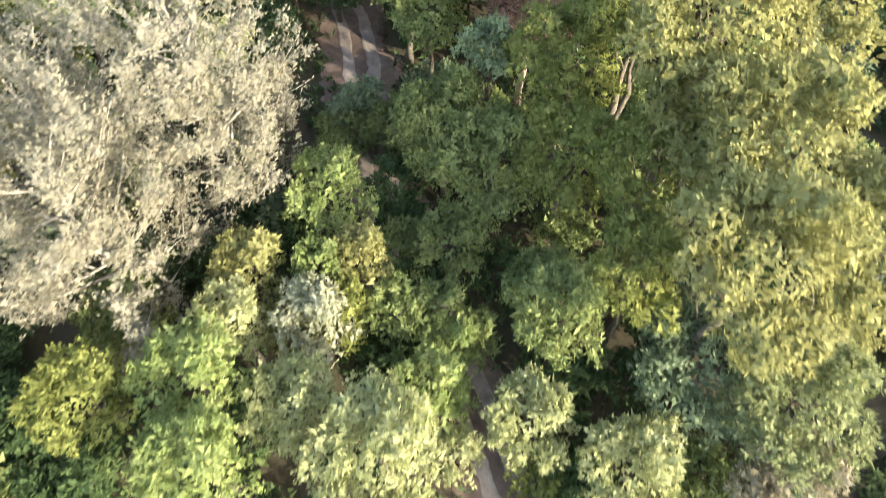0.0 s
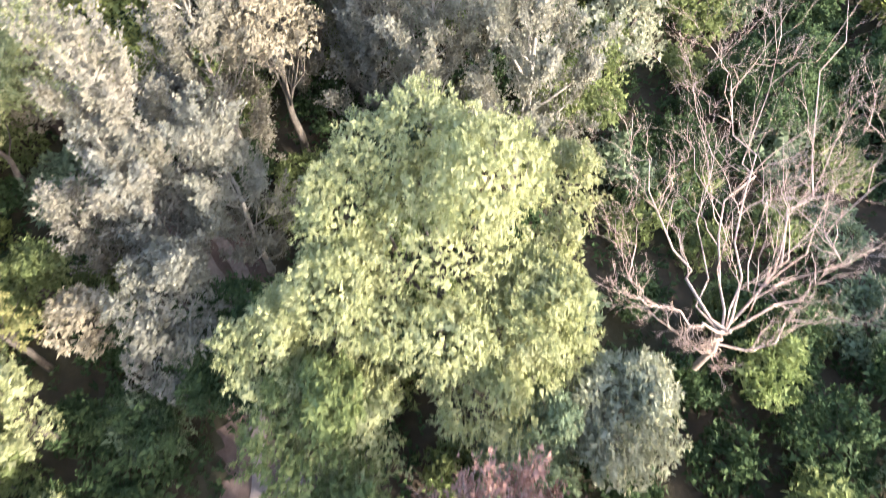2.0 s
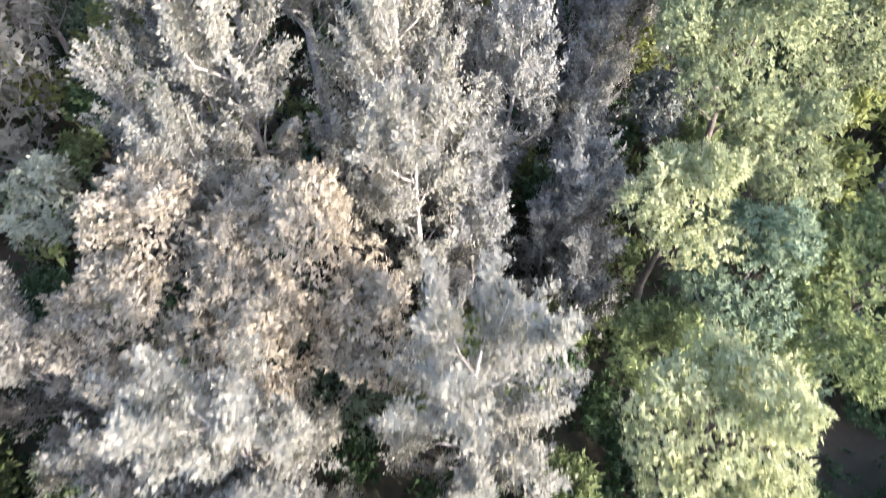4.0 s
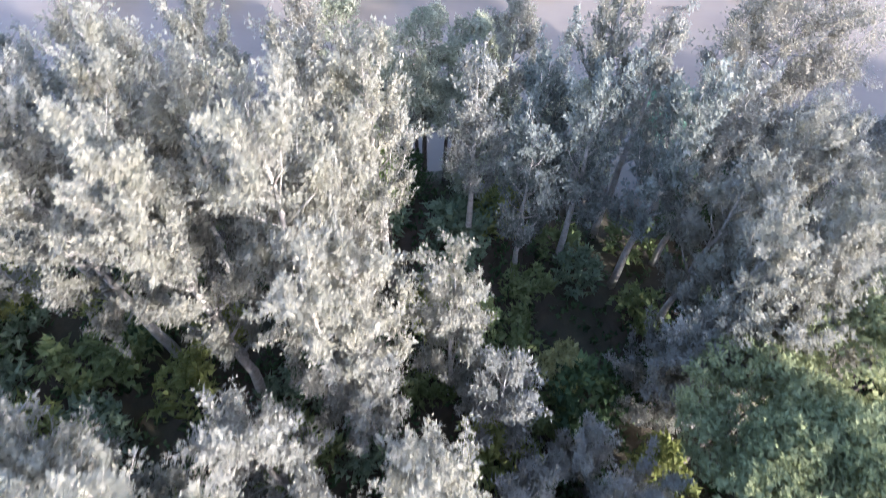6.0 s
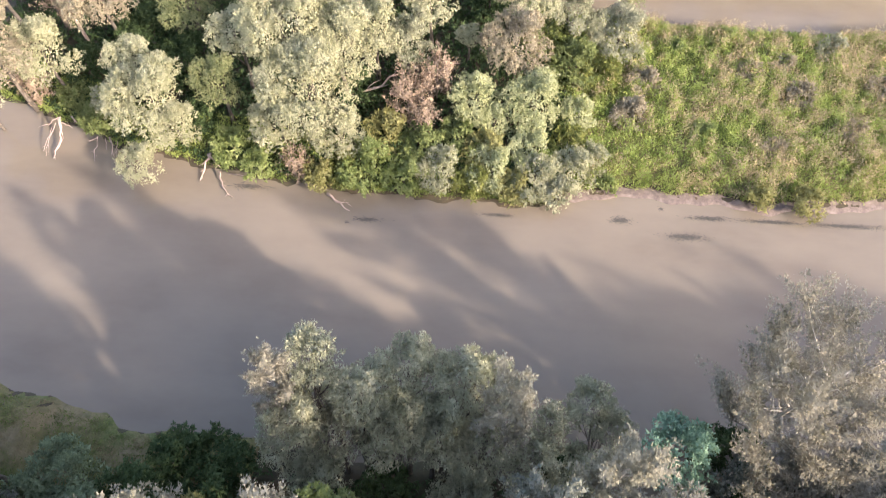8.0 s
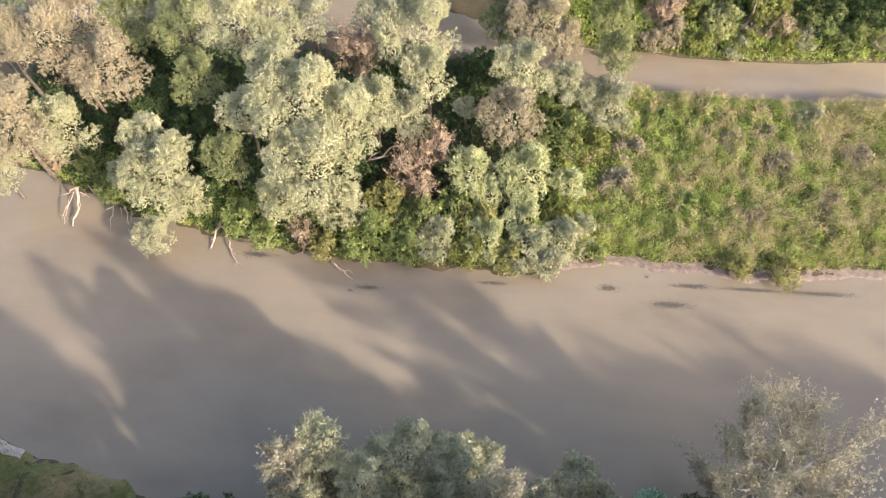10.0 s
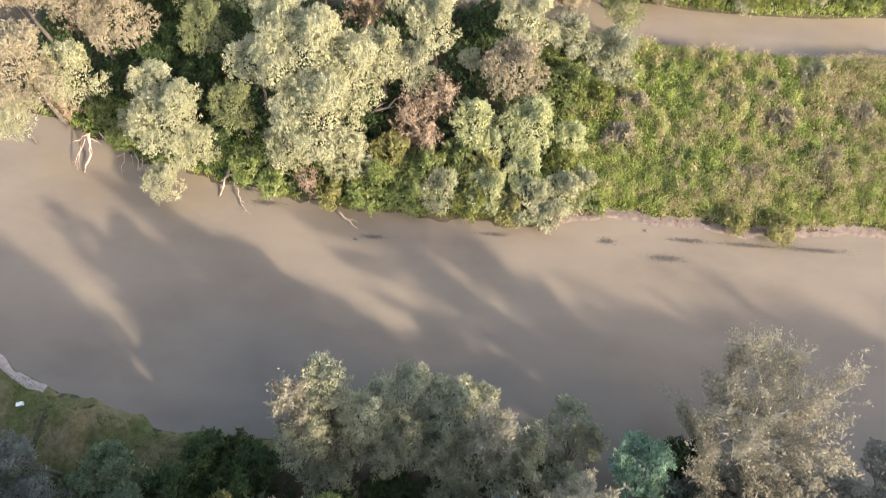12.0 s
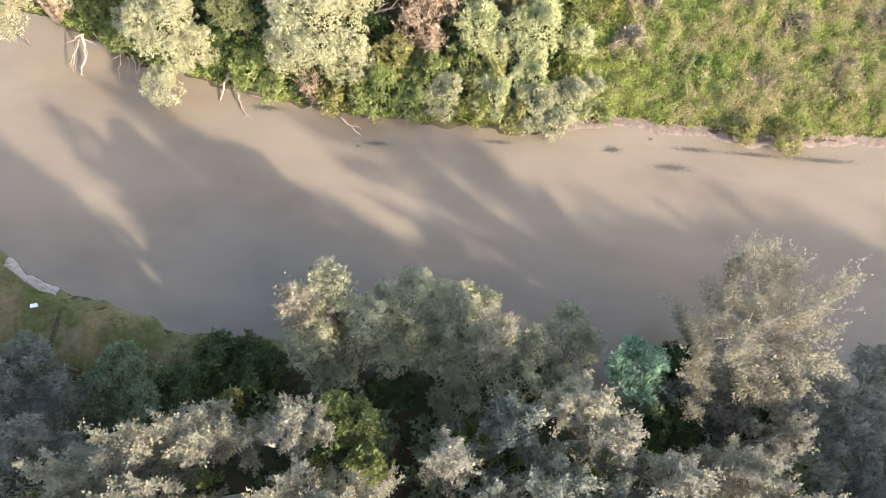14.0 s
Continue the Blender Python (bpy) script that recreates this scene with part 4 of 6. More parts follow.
tree("poplar", "dull grey-leaved white poplar with pale limbs, standing in the riverside wood", -13.2, 40.9, 9.5, 2.4, "poplar_dull", "poplar", "white", group="poplars of the wood")
tree("broadleaf_tree", "yellow-green broadleaf tree with a rounded crown in the wood", 8.5, 18.0, 12.5, 2.2, "yellow", "broad", "grey")
tree("broadleaf_tree", "yellow-green broadleaf tree with a rounded crown in the wood", 9.3, 15.5, 12, 1.9, "yellow", "broad", "grey")
tree("young_tree", "young pale green tree in the undergrowth of the wood", -13.9, 26.4, 5, 2.7, "pale", "broad", "grey")
tree("young_tree", "young tan-tinted tree in the undergrowth of the wood", -11.1, 24.2, 5, 2.1, "willow_tan", "broad", "grey")
tree("young_tree", "young olive-green tree in the undergrowth of the wood", -5.1, 11.8, 5, 1.8, "olive", "broad", "grey")
tree("young_tree", "young mid-green tree in the undergrowth of the wood", -2.9, 12.2, 5, 1.6, "green", "broad", "grey")
tree("young_tree", "young yellow-green tree in the undergrowth of the wood", -7.1, 11.0, 5, 1.6, "yellow", "broad", "grey")
tree("broadleaf_tree", "pale green broadleaf tree with a rounded crown in the wood", -21.3, 49.1, 9, 3.2, "pale", "broad", "grey")
tree("broadleaf_tree", "grey-green broadleaf tree with a rounded crown in the wood", -24.2, 51.9, 9, 3.0, "willow_grey", "broad", "grey")
tree("poplar", "cream-leaved white poplar with pale limbs, standing in the riverside wood", -16.8, 40.6, 7.5, 1.7, "cream", "poplar", "white", group="poplars of the wood")
tree("young_tree", "young dull grey-leaved tree in the undergrowth of the wood", -13.8, 47.8, 7, 2.4, "poplar_dull", "broad", "grey")
tree("willow", "large pale green willow with billowing crown in the wood", 5.7, 42.2, 9.5, 2.0, "pale", "willow", "grey", group="willows by the river")
tree("willow", "large pale green willow with billowing crown in the wood", 5.2, 39.3, 9, 1.4, "pale", "willow", "grey", group="willows by the river")
tree("young_tree", "young yellow-green tree in the undergrowth of the wood", -9.2, 13.2, 6, 2.0, "yellow", "broad", "grey")
tree("young_tree", "young pale green tree in the undergrowth of the wood", -9.4, 10.7, 6, 1.9, "pale", "broad", "grey")
tree("young_tree", "young bright lime-green tree in the undergrowth of the wood", -6.2, 13.6, 6, 1.5, "lime", "broad", "grey")
tree("young_tree", "young olive-green tree in the undergrowth of the wood", -14.8, 7.2, 6, 2.3, "olive", "broad", "grey")
tree("poplar", "silver-white leaved white poplar with pale limbs, standing in the riverside wood", 12.7, 87.1, 10.9, 1.9, "poplar", "poplar", "white", tall=6.4, group="poplars of the wood")
tree("poplar", "silver-white leaved white poplar with pale limbs, standing in the riverside wood", 15.5, 86.4, 12.2, 2.0, "poplar", "poplar", "white", tall=6.7, group="poplars of the wood")
tree("poplar", "silver-white leaved white poplar with pale limbs, standing in the riverside wood", 17.6, 89.6, 13.2, 2.0, "poplar", "poplar", "white", tall=6.7, group="poplars of the wood")

# island
tree("willow", "sunlit tan-tinted willow on the river island", -39.4, 134.3, 8.0, 4.3, "willow_tan", "feathery", "grey", group="willows by the river")
tree("willow", "sunlit pale yellow-green willow on the river island", -36.3, 135.6, 6.0, 3.3, "willow", "feathery", "grey", group="willows by the river")
tree("willow", "sunlit pale yellow-green willow on the river island", -41.4, 131.7, 4.0, 2.3, "willow", "feathery", "grey", group="willows by the river")
tree("willow", "sunlit tan-tinted willow on the river island", -32.5, 141.2, 8.0, 3.9, "willow_tan", "feathery", "grey", group="willows by the river")
tree("willow", "sunlit tan-tinted willow on the river island", -39.1, 143.8, 9.0, 4.1, "willow_tan", "feathery", "grey", group="willows by the river")
tree("willow", "sunlit tan-tinted willow on the river island", -43.4, 143.4, 9.0, 3.2, "willow_tan", "feathery", "grey", group="willows by the river")
tree("willow", "sunlit tan-tinted willow on the river island", -37.0, 147.5, 9.0, 2.9, "willow_tan", "feathery", "grey", group="willows by the river")
tree("shrub", "withered pinkish-brown shrub among the green ones", -36.1, 141.5, 7.0, 1.9, "pink", "sparse", "dead")
tree("willow", "sunlit pale yellow-green willow on the river island", -28.1, 134.9, 6.0, 2.5, "willow", "feathery", "grey", group="willows by the river")
tree("willow", "sunlit pale yellow-green willow on the river island", -25.8, 131.9, 5.0, 4.0, "willow", "feathery", "grey", group="willows by the river")
tree("willow", "sunlit pale yellow-green willow on the river island", -24.1, 130.6, 3.0, 2.5, "willow", "feathery", "grey", group="willows by the river")
tree("willow", "sunlit pale yellow-green willow on the river island", -26.6, 127.3, 1.8, 2.1, "willow", "feathery", "grey", group="willows by the river")
tree("willow", "sunlit grey-green willow on the river island", -29.9, 132.3, 4.0, 1.7, "willow_grey", "feathery", "grey", group="willows by the river")
# shade put into the leaf colour: darker soft green instead of grey-green
tree("willow", "soft green willow on the river island, leaf colour darkened for shade", -33.4, 150.5, 6.0, 4.2, "soft", "feathery", "grey", group="willows by the river")
tree("willow", "soft green willow on the river island, leaf colour darkened for shade", -26.6, 146.7, 8.0, 3.7, "soft", "feathery", "grey", group="willows by the river")
tree("willow", "soft green willow on the river island, leaf colour darkened for shade", -24.6, 141.3, 7.0, 2.9, "soft", "feathery", "grey", group="willows by the river")
tree("willow", "soft green willow on the river island, leaf colour darkened for shade", -20.2, 133.2, 6.0, 2.5, "soft", "feathery", "grey", group="willows by the river")
tree("willow", "sunlit pale yellow-green willow on the river island", -19.0, 136.9, 8.0, 2.4, "willow", "feathery", "grey", group="willows by the river")
tree("willow", "sunlit pale yellow-green willow on the river island", -22.1, 147.1, 9.0, 3.8, "willow", "feathery", "grey", group="willows by the river")
tree("willow", "sunlit pale yellow-green willow on the river island", -18.6, 149.0, 9.0, 3.6, "willow", "feathery", "grey", group="willows by the river")
tree("willow", "sunlit grey-green willow on the river island", -15.0, 148.8, 8.0, 2.7, "willow_grey", "feathery", "grey", group="willows by the river")
tree("willow", "sunlit pale yellow-green willow on the river island", -16.4, 140.4, 10.0, 3.1, "willow", "feathery", "grey", group="willows by the river")
tree("willow", "sunlit pale yellow-green willow on the river island", -13.5, 136.8, 9.0, 5.0, "willow", "feathery", "grey", group="willows by the river")
tree("willow", "sunlit pale yellow-green willow on the river island", -12.3, 132.1, 7.0, 4.4, "willow", "feathery", "grey", group="willows by the river")
tree("willow", "sunlit pale yellow-green willow on the river island", -14.9, 130.9, 4.0, 2.7, "willow", "feathery", "grey", group="willows by the river")
tree("willow", "sunlit pale yellow-green willow on the river island", -9.8, 130.4, 3.5, 2.7, "willow", "feathery", "grey", group="willows by the river")
tree("willow", "sunlit pale yellow-green willow on the river island", -10.2, 135.9, 8.0, 3.9, "willow", "feathery", "grey", group="willows by the river")
tree("willow", "sunlit pale yellow-green willow on the river island", -7.7, 139.4, 7.0, 3.0, "willow", "feathery", "grey", group="willows by the river")
tree("willow", "sunlit pale yellow-green willow on the river island", -4.7, 148.0, 8.0, 4.4, "willow", "feathery", "grey", group="willows by the river")
tree("willow", "sunlit pale yellow-green willow on the river island", -3.1, 143.4, 7.0, 2.9, "willow", "feathery", "grey", group="willows by the river")
tree("willow", "sunlit grey-green willow on the river island", -7.8, 150.2, 8.0, 3.2, "willow_grey", "feathery", "grey", group="willows by the river")
tree("willow", "sunlit grey-green willow on the river island", -4.9, 140.0, 5.0, 2.6, "willow_grey", "feathery", "grey", group="willows by the river")
tree("willow", "sunlit tan-tinted willow on the river island", 7.9, 152.9, 6.0, 4.0, "willow_tan", "feathery", "grey", group="willows by the river")
# leaf colour darkened for shade
tree("willow", "soft green willow on the river island, leaf colour darkened for shade", 3.8, 154.4, 4.0, 2.5, "soft", "feathery", "grey", group="willows by the river")
tree("willow", "sunlit tan-tinted willow on the river island", 10.3, 151.6, 5.0, 2.3, "willow_tan", "feathery", "grey", group="willows by the river")
tree("willow", "sunlit tan-tinted willow on the river island", 4.9, 140.4, 5.0, 3.4, "willow_tan", "feathery", "grey", group="willows by the river")
tree("willow", "sunlit pale yellow-green willow on the river island", 5.8, 145.8, 6.0, 3.1, "willow", "feathery", "grey", group="willows by the river")
tree("willow", "sunlit grey-green willow on the river island", 10.3, 146.2, 4.0, 2.5, "willow_grey", "feathery", "grey", group="willows by the river")
tree("willow", "sunlit fresh pale green willow on the river island", 1.5, 135.2, 3.4, 2.5, "fresh", "feathery", "grey", group="willows by the river")
tree("willow", "sunlit fresh pale green willow on the river island", 3.2, 133.6, 2.2, 1.8, "fresh", "feathery", "grey", group="willows by the river")
tree("willow", "sunlit fresh pale green willow on the river island", 6.7, 135.3, 3.2, 3.0, "fresh", "feathery", "grey", group="willows by the river")
tree("willow", "sunlit fresh pale green willow on the river island", 10.7, 135.2, 2.2, 1.8, "fresh", "feathery", "grey", group="willows by the river")
# these two also carry their shade in the darker leaf colour
tree("willow", "soft green willow on the river island, leaf colour darkened for shade", 15.4, 154.6, 5.0, 2.7, "soft", "feathery", "grey", group="willows by the river")
tree("willow", "soft green willow on the river island, leaf colour darkened for shade", 15.7, 150.6, 4.0, 2.6, "soft", "feathery", "grey", group="willows by the river")
tree("willow", "sunlit grey-green willow on the river island", 14.8, 145.1, 2.2, 3.5, "willow_grey", "feathery", "grey", group="willows by the river")
tree("willow", "sunlit pale yellow-green willow on the river island", 0.5, 142.4, 4.0, 1.3, "willow", "feathery", "grey", group="willows by the river")
tree("willow", "sunlit pale yellow-green willow on the river island", 10.0, 129.4, 1.2, 2.4, "willow", "feathery", "grey", group="willows by the river")
tree("willow", "sunlit pale yellow-green willow on the river island", 6.9, 128.5, 1.2, 2.4, "willow", "feathery", "grey", group="willows by the river")
tree("willow", "sunlit fresh pale green willow on the river island", 3.2, 129.1, 1.3, 2.4, "fresh", "feathery", "grey", group="willows by the river")
tree("willow", "sunlit fresh pale green willow on the river island", 6.5, 131.3, 1.6, 2.3, "fresh", "feathery", "grey", group="willows by the river")
tree("willow", "sunlit pale yellow-green willow on the river island", -1.0, 128.8, 1.2, 2.3, "willow", "feathery", "grey", group="willows by the river")
tree("willow", "sunlit pale yellow-green willow on the river island", 11.8, 130.9, 1.0, 1.8, "willow", "feathery", "grey", group="willows by the river")
tree("shrub", "withered pinkish-brown shrub among the green ones", -10.5, 147.3, 6.0, 2.4, "pink", "sparse", "dead")
tree("shrub", "withered pinkish-brown shrub among the green ones", -2.1, 137.6, 3.5, 1.9, "pink", "sparse", "dead")
tree("shrub", "withered pinkish-brown shrub among the green ones", -4.2, 135.1, 2.5, 2.4, "pink", "sparse", "dead")
tree("shrub", "withered pinkish-brown shrub among the green ones", -3.3, 133.7, 1.8, 1.6, "pink", "sparse", "dead")
tree("shrub", "withered pinkish-brown shrub among the green ones", -13.5, 128.7, 1.2, 1.3, "pink", "sparse", "dead")
tree("shrub", "withered pinkish-brown shrub among the green ones", -39.1, 135.2, 2.0, 1.5, "pink", "sparse", "dead")
tree("bush", "low dark green bush on the bank of the river island", -29.8, 141.7, 3.0, 3.0, "dark", "shrub", "grey", group="bushes")
tree("bush", "low dark green bush on the bank of the river island", -25.1, 138.3, 3.0, 2.9, "dark", "shrub", "grey", group="bushes")
tree("bush", "low dark green bush on the bank of the river island", -31.8, 148.4, 3.0, 2.4, "dark", "shrub", "grey", group="bushes")
tree("bush", "low dark green bush on the bank of the river island", -34.6, 137.6, 2.5, 2.3, "dark", "shrub", "grey", group="bushes")
tree("bush", "low bright lime-green bush on the bank of the river island", -19.3, 129.8, 1.4, 2.2, "lime", "shrub", "grey", group="bushes")
tree("bush", "low bright lime-green bush on the bank of the river island", -16.8, 128.4, 1.2, 1.7, "lime", "shrub", "grey", group="bushes")
tree("bush", "low yellow-green bush on the bank of the river island", -11.3, 127.6, 1.2, 1.6, "yellow", "shrub", "grey", group="bushes")
tree("bush", "low bright lime-green bush on the bank of the river island", -7.6, 128.7, 1.5, 2.8, "lime", "shrub", "grey", group="bushes")
tree("bush", "low yellow-green bush on the bank of the river island", -6.1, 132.1, 1.8, 2.4, "yellow", "shrub", "grey", group="bushes")
tree("bush", "low mid-green bush on the bank of the river island", -3.0, 131.0, 1.4, 2.4, "green", "shrub", "grey", group="bushes")
tree("bush", "low yellow-green bush on the bank of the river island", 2.6, 130.8, 1.4, 2.3, "yellow", "shrub", "grey", group="bushes")
tree("bush", "low mid-green bush on the bank of the river island", 0.1, 132.4, 1.6, 2.2, "green", "shrub", "grey", group="bushes")
tree("bush", "low bright lime-green bush on the bank of the river island", -4.3, 128.0, 1.1, 1.9, "lime", "shrub", "grey", group="bushes")
tree("bush", "low dark green bush on the bank of the river island", 2.3, 148.6, 3.0, 2.6, "dark", "shrub", "grey", group="bushes")
tree("bush", "low mid-green bush on the bank of the river island", 10.6, 141.4, 1.8, 3.0, "green", "shrub", "grey", group="bushes")
tree("bush", "low mid-green bush on the bank of the river island", 8.0, 145.2, 2.0, 2.4, "green", "shrub", "grey", group="bushes")
tree("bush", "low olive-green bush on the bank of the river island", 13.2, 140.1, 1.4, 2.5, "olive", "shrub", "grey", group="bushes")
tree("bush", "low olive-green bush on the bank of the river island", -9.4, 128.5, 1.2, 1.9, "olive", "shrub", "grey", group="bushes")
tree("bush", "low olive-green bush on the bank of the river island", 9.8, 132.1, 1.3, 2.1, "olive", "shrub", "grey", group="bushes")
tree("bush", "low tan-tinted bush on the bank of the river island", 15.6, 136.2, 1.3, 1.9, "willow_tan", "shrub", "grey", group="bushes")
tree("bush", "low dark green bush on the bank of the river island", -9.4, 136.8, 2.5, 2.2, "dark", "shrub", "grey", group="bushes")
tree("bush", "low mid-green bush on the bank of the river island", -34.7, 134.9, 1.4, 1.9, "green", "shrub", "grey", group="bushes")
tree("bush", "low mid-green bush on the bank of the river island", -32.2, 132.4, 1.4, 1.9, "green", "shrub", "grey", group="bushes")
tree("bush", "low dark green bush on the bank of the river island", -22.6, 132.7, 2.0, 2.0, "dark", "shrub", "grey", group="bushes")
tree("bush", "low olive-green bush on the bank of the river island", 1.7, 127.9, 1.0, 1.9, "olive", "shrub", "grey", group="bushes")
tree("bush", "low yellow-green bush on the bank of the river island", 5.1, 127.6, 1.0, 1.8, "yellow", "shrub", "grey", group="bushes")
tree("bush", "low grey-green bush on the bank of the river island", 8.5, 127.5, 0.9, 1.8, "willow_grey", "shrub", "grey", group="bushes")
tree("bush", "low bright lime-green bush on the bank of the river island", 13.2, 128.7, 0.7, 1.0, "lime", "shrub", "grey", group="bushes")

# river bank of the wood
tree("willow", "grey-green willow leaning over the shaded river bank", -6.9, 108.0, 11.0, 1.9, "willow_grey", "feathery", "grey", lean=(0.0, 4.0), group="willows by the river")
tree("willow", "grey-green willow leaning over the shaded river bank", -7.8, 105.0, 9.0, 1.8, "willow_grey", "feathery", "grey", lean=(0.0, 1.0), group="willows by the river")
tree("willow", "grey-green willow leaning over the shaded river bank", -4.3, 106.1, 10.0, 1.8, "willow_grey", "feathery", "grey", lean=(0.0, 2.1), group="willows by the river")
tree("willow", "grey-green willow leaning over the shaded river bank", -1.5, 108.2, 10.0, 2.0, "willow_grey", "feathery", "grey", lean=(0.0, 4.2), group="willows by the river")
tree("willow", "grey-green willow leaning over the shaded river bank", -1.9, 105.4, 8.0, 2.2, "willow_grey", "feathery", "grey", lean=(0.0, 1.4), group="willows by the river")
tree("willow", "grey-green willow leaning over the shaded river bank", 1.8, 107.4, 10.0, 2.1, "willow_grey", "feathery", "grey", lean=(0.0, 3.4), group="willows by the river")
tree("willow", "grey-green willow leaning over the shaded river bank", 3.5, 108.0, 10.0, 1.3, "willow_grey", "feathery", "grey", lean=(0.0, 4.0), group="willows by the river")
tree("willow", "grey-green willow leaning over the shaded river bank", 0.7, 105.0, 7.0, 2.1, "willow_grey", "feathery", "grey", lean=(0.0, 1.0), group="willows by the river")
tree("willow", "grey-green willow leaning over the shaded river bank", 10.1, 108.1, 4.4, 2.0, "willow_grey", "feathery", "grey", lean=(0.0, 6.3), group="willows by the river")
tree("willow", "grey-green willow leaning over the shaded river bank", 11.7, 107.0, 3.4, 1.6, "willow_grey", "feathery", "grey", lean=(0.0, 5.2), group="willows by the river")
tree("willow", "grey-green willow leaning over the shaded river bank", 7.2, 106.2, 6.0, 1.6, "willow_grey", "feathery", "grey", lean=(0.0, 2.2), group="willows by the river")
tree("willow", "dull grey-leaved willow leaning over the shaded river bank", 27.9, 104.0, 5.0, 3.1, "poplar_dull", "feathery", "grey", lean=(0.0, 2.2), group="willows by the river")
tree("willow", "dull grey-leaved willow leaning over the shaded river bank", 22.2, 103.9, 5.0, 2.4, "poplar_dull", "feathery", "grey", lean=(0.0, 2.1), group="willows by the river")
tree("willow", "dull grey-leaved willow leaning over the shaded river bank", 31.8, 106.9, 6.0, 2.0, "poplar_dull", "feathery", "grey", lean=(0.0, 5.1), group="willows by the river")
tree("willow", "dull grey-leaved willow leaning over the shaded river bank", 25.0, 104.6, 6.0, 2.0, "poplar_dull", "feathery", "grey", lean=(0.0, 2.8), group="willows by the river")
tree("willow", "dull grey-leaved willow leaning over the shaded river bank", 30.8, 103.2, 6.0, 2.4, "poplar_dull", "feathery", "grey", lean=(0.0, 1.4), group="willows by the river")
tree("willow", "slate-grey willow leaning over the shaded river bank", -27.7, 101.5, 7.0, 2.3, "slate", "feathery", "grey", group="willows by the river")
tree("willow", "slate-grey willow leaning over the shaded river bank", -28.9, 99.4, 7.0, 2.4, "slate", "feathery", "grey", group="willows by the river")
tree("willow", "slate-grey willow leaning over the shaded river bank", -25.3, 99.4, 7.0, 2.0, "slate", "feathery", "grey", group="willows by the river")
tree("willow", "dull grey-leaved willow leaning over the shaded river bank", -24.5, 96.3, 10.0, 2.0, "poplar_dull", "feathery", "grey", group="willows by the river")
tree("willow", "dull grey-leaved willow leaning over the shaded river bank", -25.8, 95.5, 10.0, 2.0, "poplar_dull", "feathery", "grey", group="willows by the river")
tree("willow", "slate-grey willow leaning over the shaded river bank", -22.4, 95.8, 9.0, 1.8, "slate", "feathery", "grey", group="willows by the river")
tree("broadleaf_tree", "blue-green broadleaf tree with a rounded crown on the river bank", -21.9, 101.7, 5.0, 2.4, "bluish", "broad", "grey")
tree("broadleaf_tree", "blue-green broadleaf tree with a rounded crown on the river bank", -23.6, 99.9, 5.0, 1.9, "bluish", "broad", "grey")
tree("broadleaf_tree", "blue-green broadleaf tree with a rounded crown on the river bank", -20.1, 99.2, 5.0, 2.3, "bluish", "broad", "grey")
tree("broadleaf_tree", "dark green broadleaf tree with a rounded crown on the river bank", -17.7, 100.7, 4.5, 2.3, "dark", "broad", "grey")
tree("broadleaf_tree", "dark green broadleaf tree with a rounded crown on the river bank", -16.8, 103.1, 3.0, 1.7, "dark", "broad", "grey")
tree("young_tree", "young teal-green tree in the undergrowth of the wood", 14.8, 105.0, 6.5, 2.5, "teal", "broad", "grey")
tree("young_tree", "young mid-green tree in the undergrowth of the wood", -4.0, 99.4, 9.0, 1.9, "green", "broad", "grey")
tree("young_tree", "young mid-green tree in the undergrowth of the wood", -3.1, 96.8, 9.0, 1.7, "green", "broad", "grey")
tree("young_tree", "young bright lime-green tree in the undergrowth of the wood", -5.6, 100.3, 9.0, 1.3, "lime", "broad", "grey")
tree("young_tree", "young mid-green tree in the undergrowth of the wood", -17.1, 97.1, 7.0, 1.5, "green", "broad", "grey")
tree("bush", "low dark green bush at the water's edge", -16.3, 104.2, 2.0, 1.8, "dark", "shrub", "grey", group="bushes")
tree("bush", "low dark green bush at the water's edge", -14.0, 104.2, 2.0, 1.8, "dark", "shrub", "grey", group="bushes")
tree("bush", "low dark green bush at the water's edge", -13.8, 101.7, 2.5, 2.2, "dark", "shrub", "grey", group="bushes")
tree("bush", "low dark green bush at the water's edge", -16.5, 101.1, 2.0, 1.7, "dark", "shrub", "grey", group="bushes")
tree("bush", "low yellow-green bush at the water's edge", -14.5, 100.5, 3.2, 1.0, "yellow", "shrub", "grey", group="bushes")
tree("bush", "low dark green bush at the water's edge", 20.5, 106.8, 2.0, 1.6, "dark", "shrub", "grey", group="bushes")
tree("bush", "low dark green bush at the water's edge", 18.3, 106.6, 2.0, 1.8, "dark", "shrub", "grey", group="bushes")
tree("bush", "low dark green bush at the water's edge", 8.2, 103.4, 2.5, 2.2, "dark", "shrub", "grey", group="bushes")
tree("bush", "low dark green bush at the water's edge", -12.3, 103.2, 2.5, 1.7, "dark", "shrub", "grey", group="bushes")
tree("bush", "low blue-green bush at the water's edge", 16.2, 102.4, 3.0, 1.7, "bluish", "shrub", "grey", group="bushes")
tree("bush", "low dark green bush at the water's edge", -2.6, 102.4, 2.5, 2.2, "dark", "shrub", "grey", group="bushes")
tree("bush", "low dark green bush at the water's edge", 25.0, 102.0, 3.0, 1.9, "dark", "shrub", "grey", group="bushes")
tree("poplar", "silver-white leaved white poplar with pale limbs, standing on the river front", -10.8, 97.6, 16.9, 2.2, "poplar", "poplar", "white", tall=6.1, group="poplars of the wood")
tree("poplar", "silver-white leaved white poplar with pale limbs, standing on the river front", -14.6, 96.6, 16.7, 2.4, "poplar", "poplar", "white", tall=6.6, group="poplars of the wood")
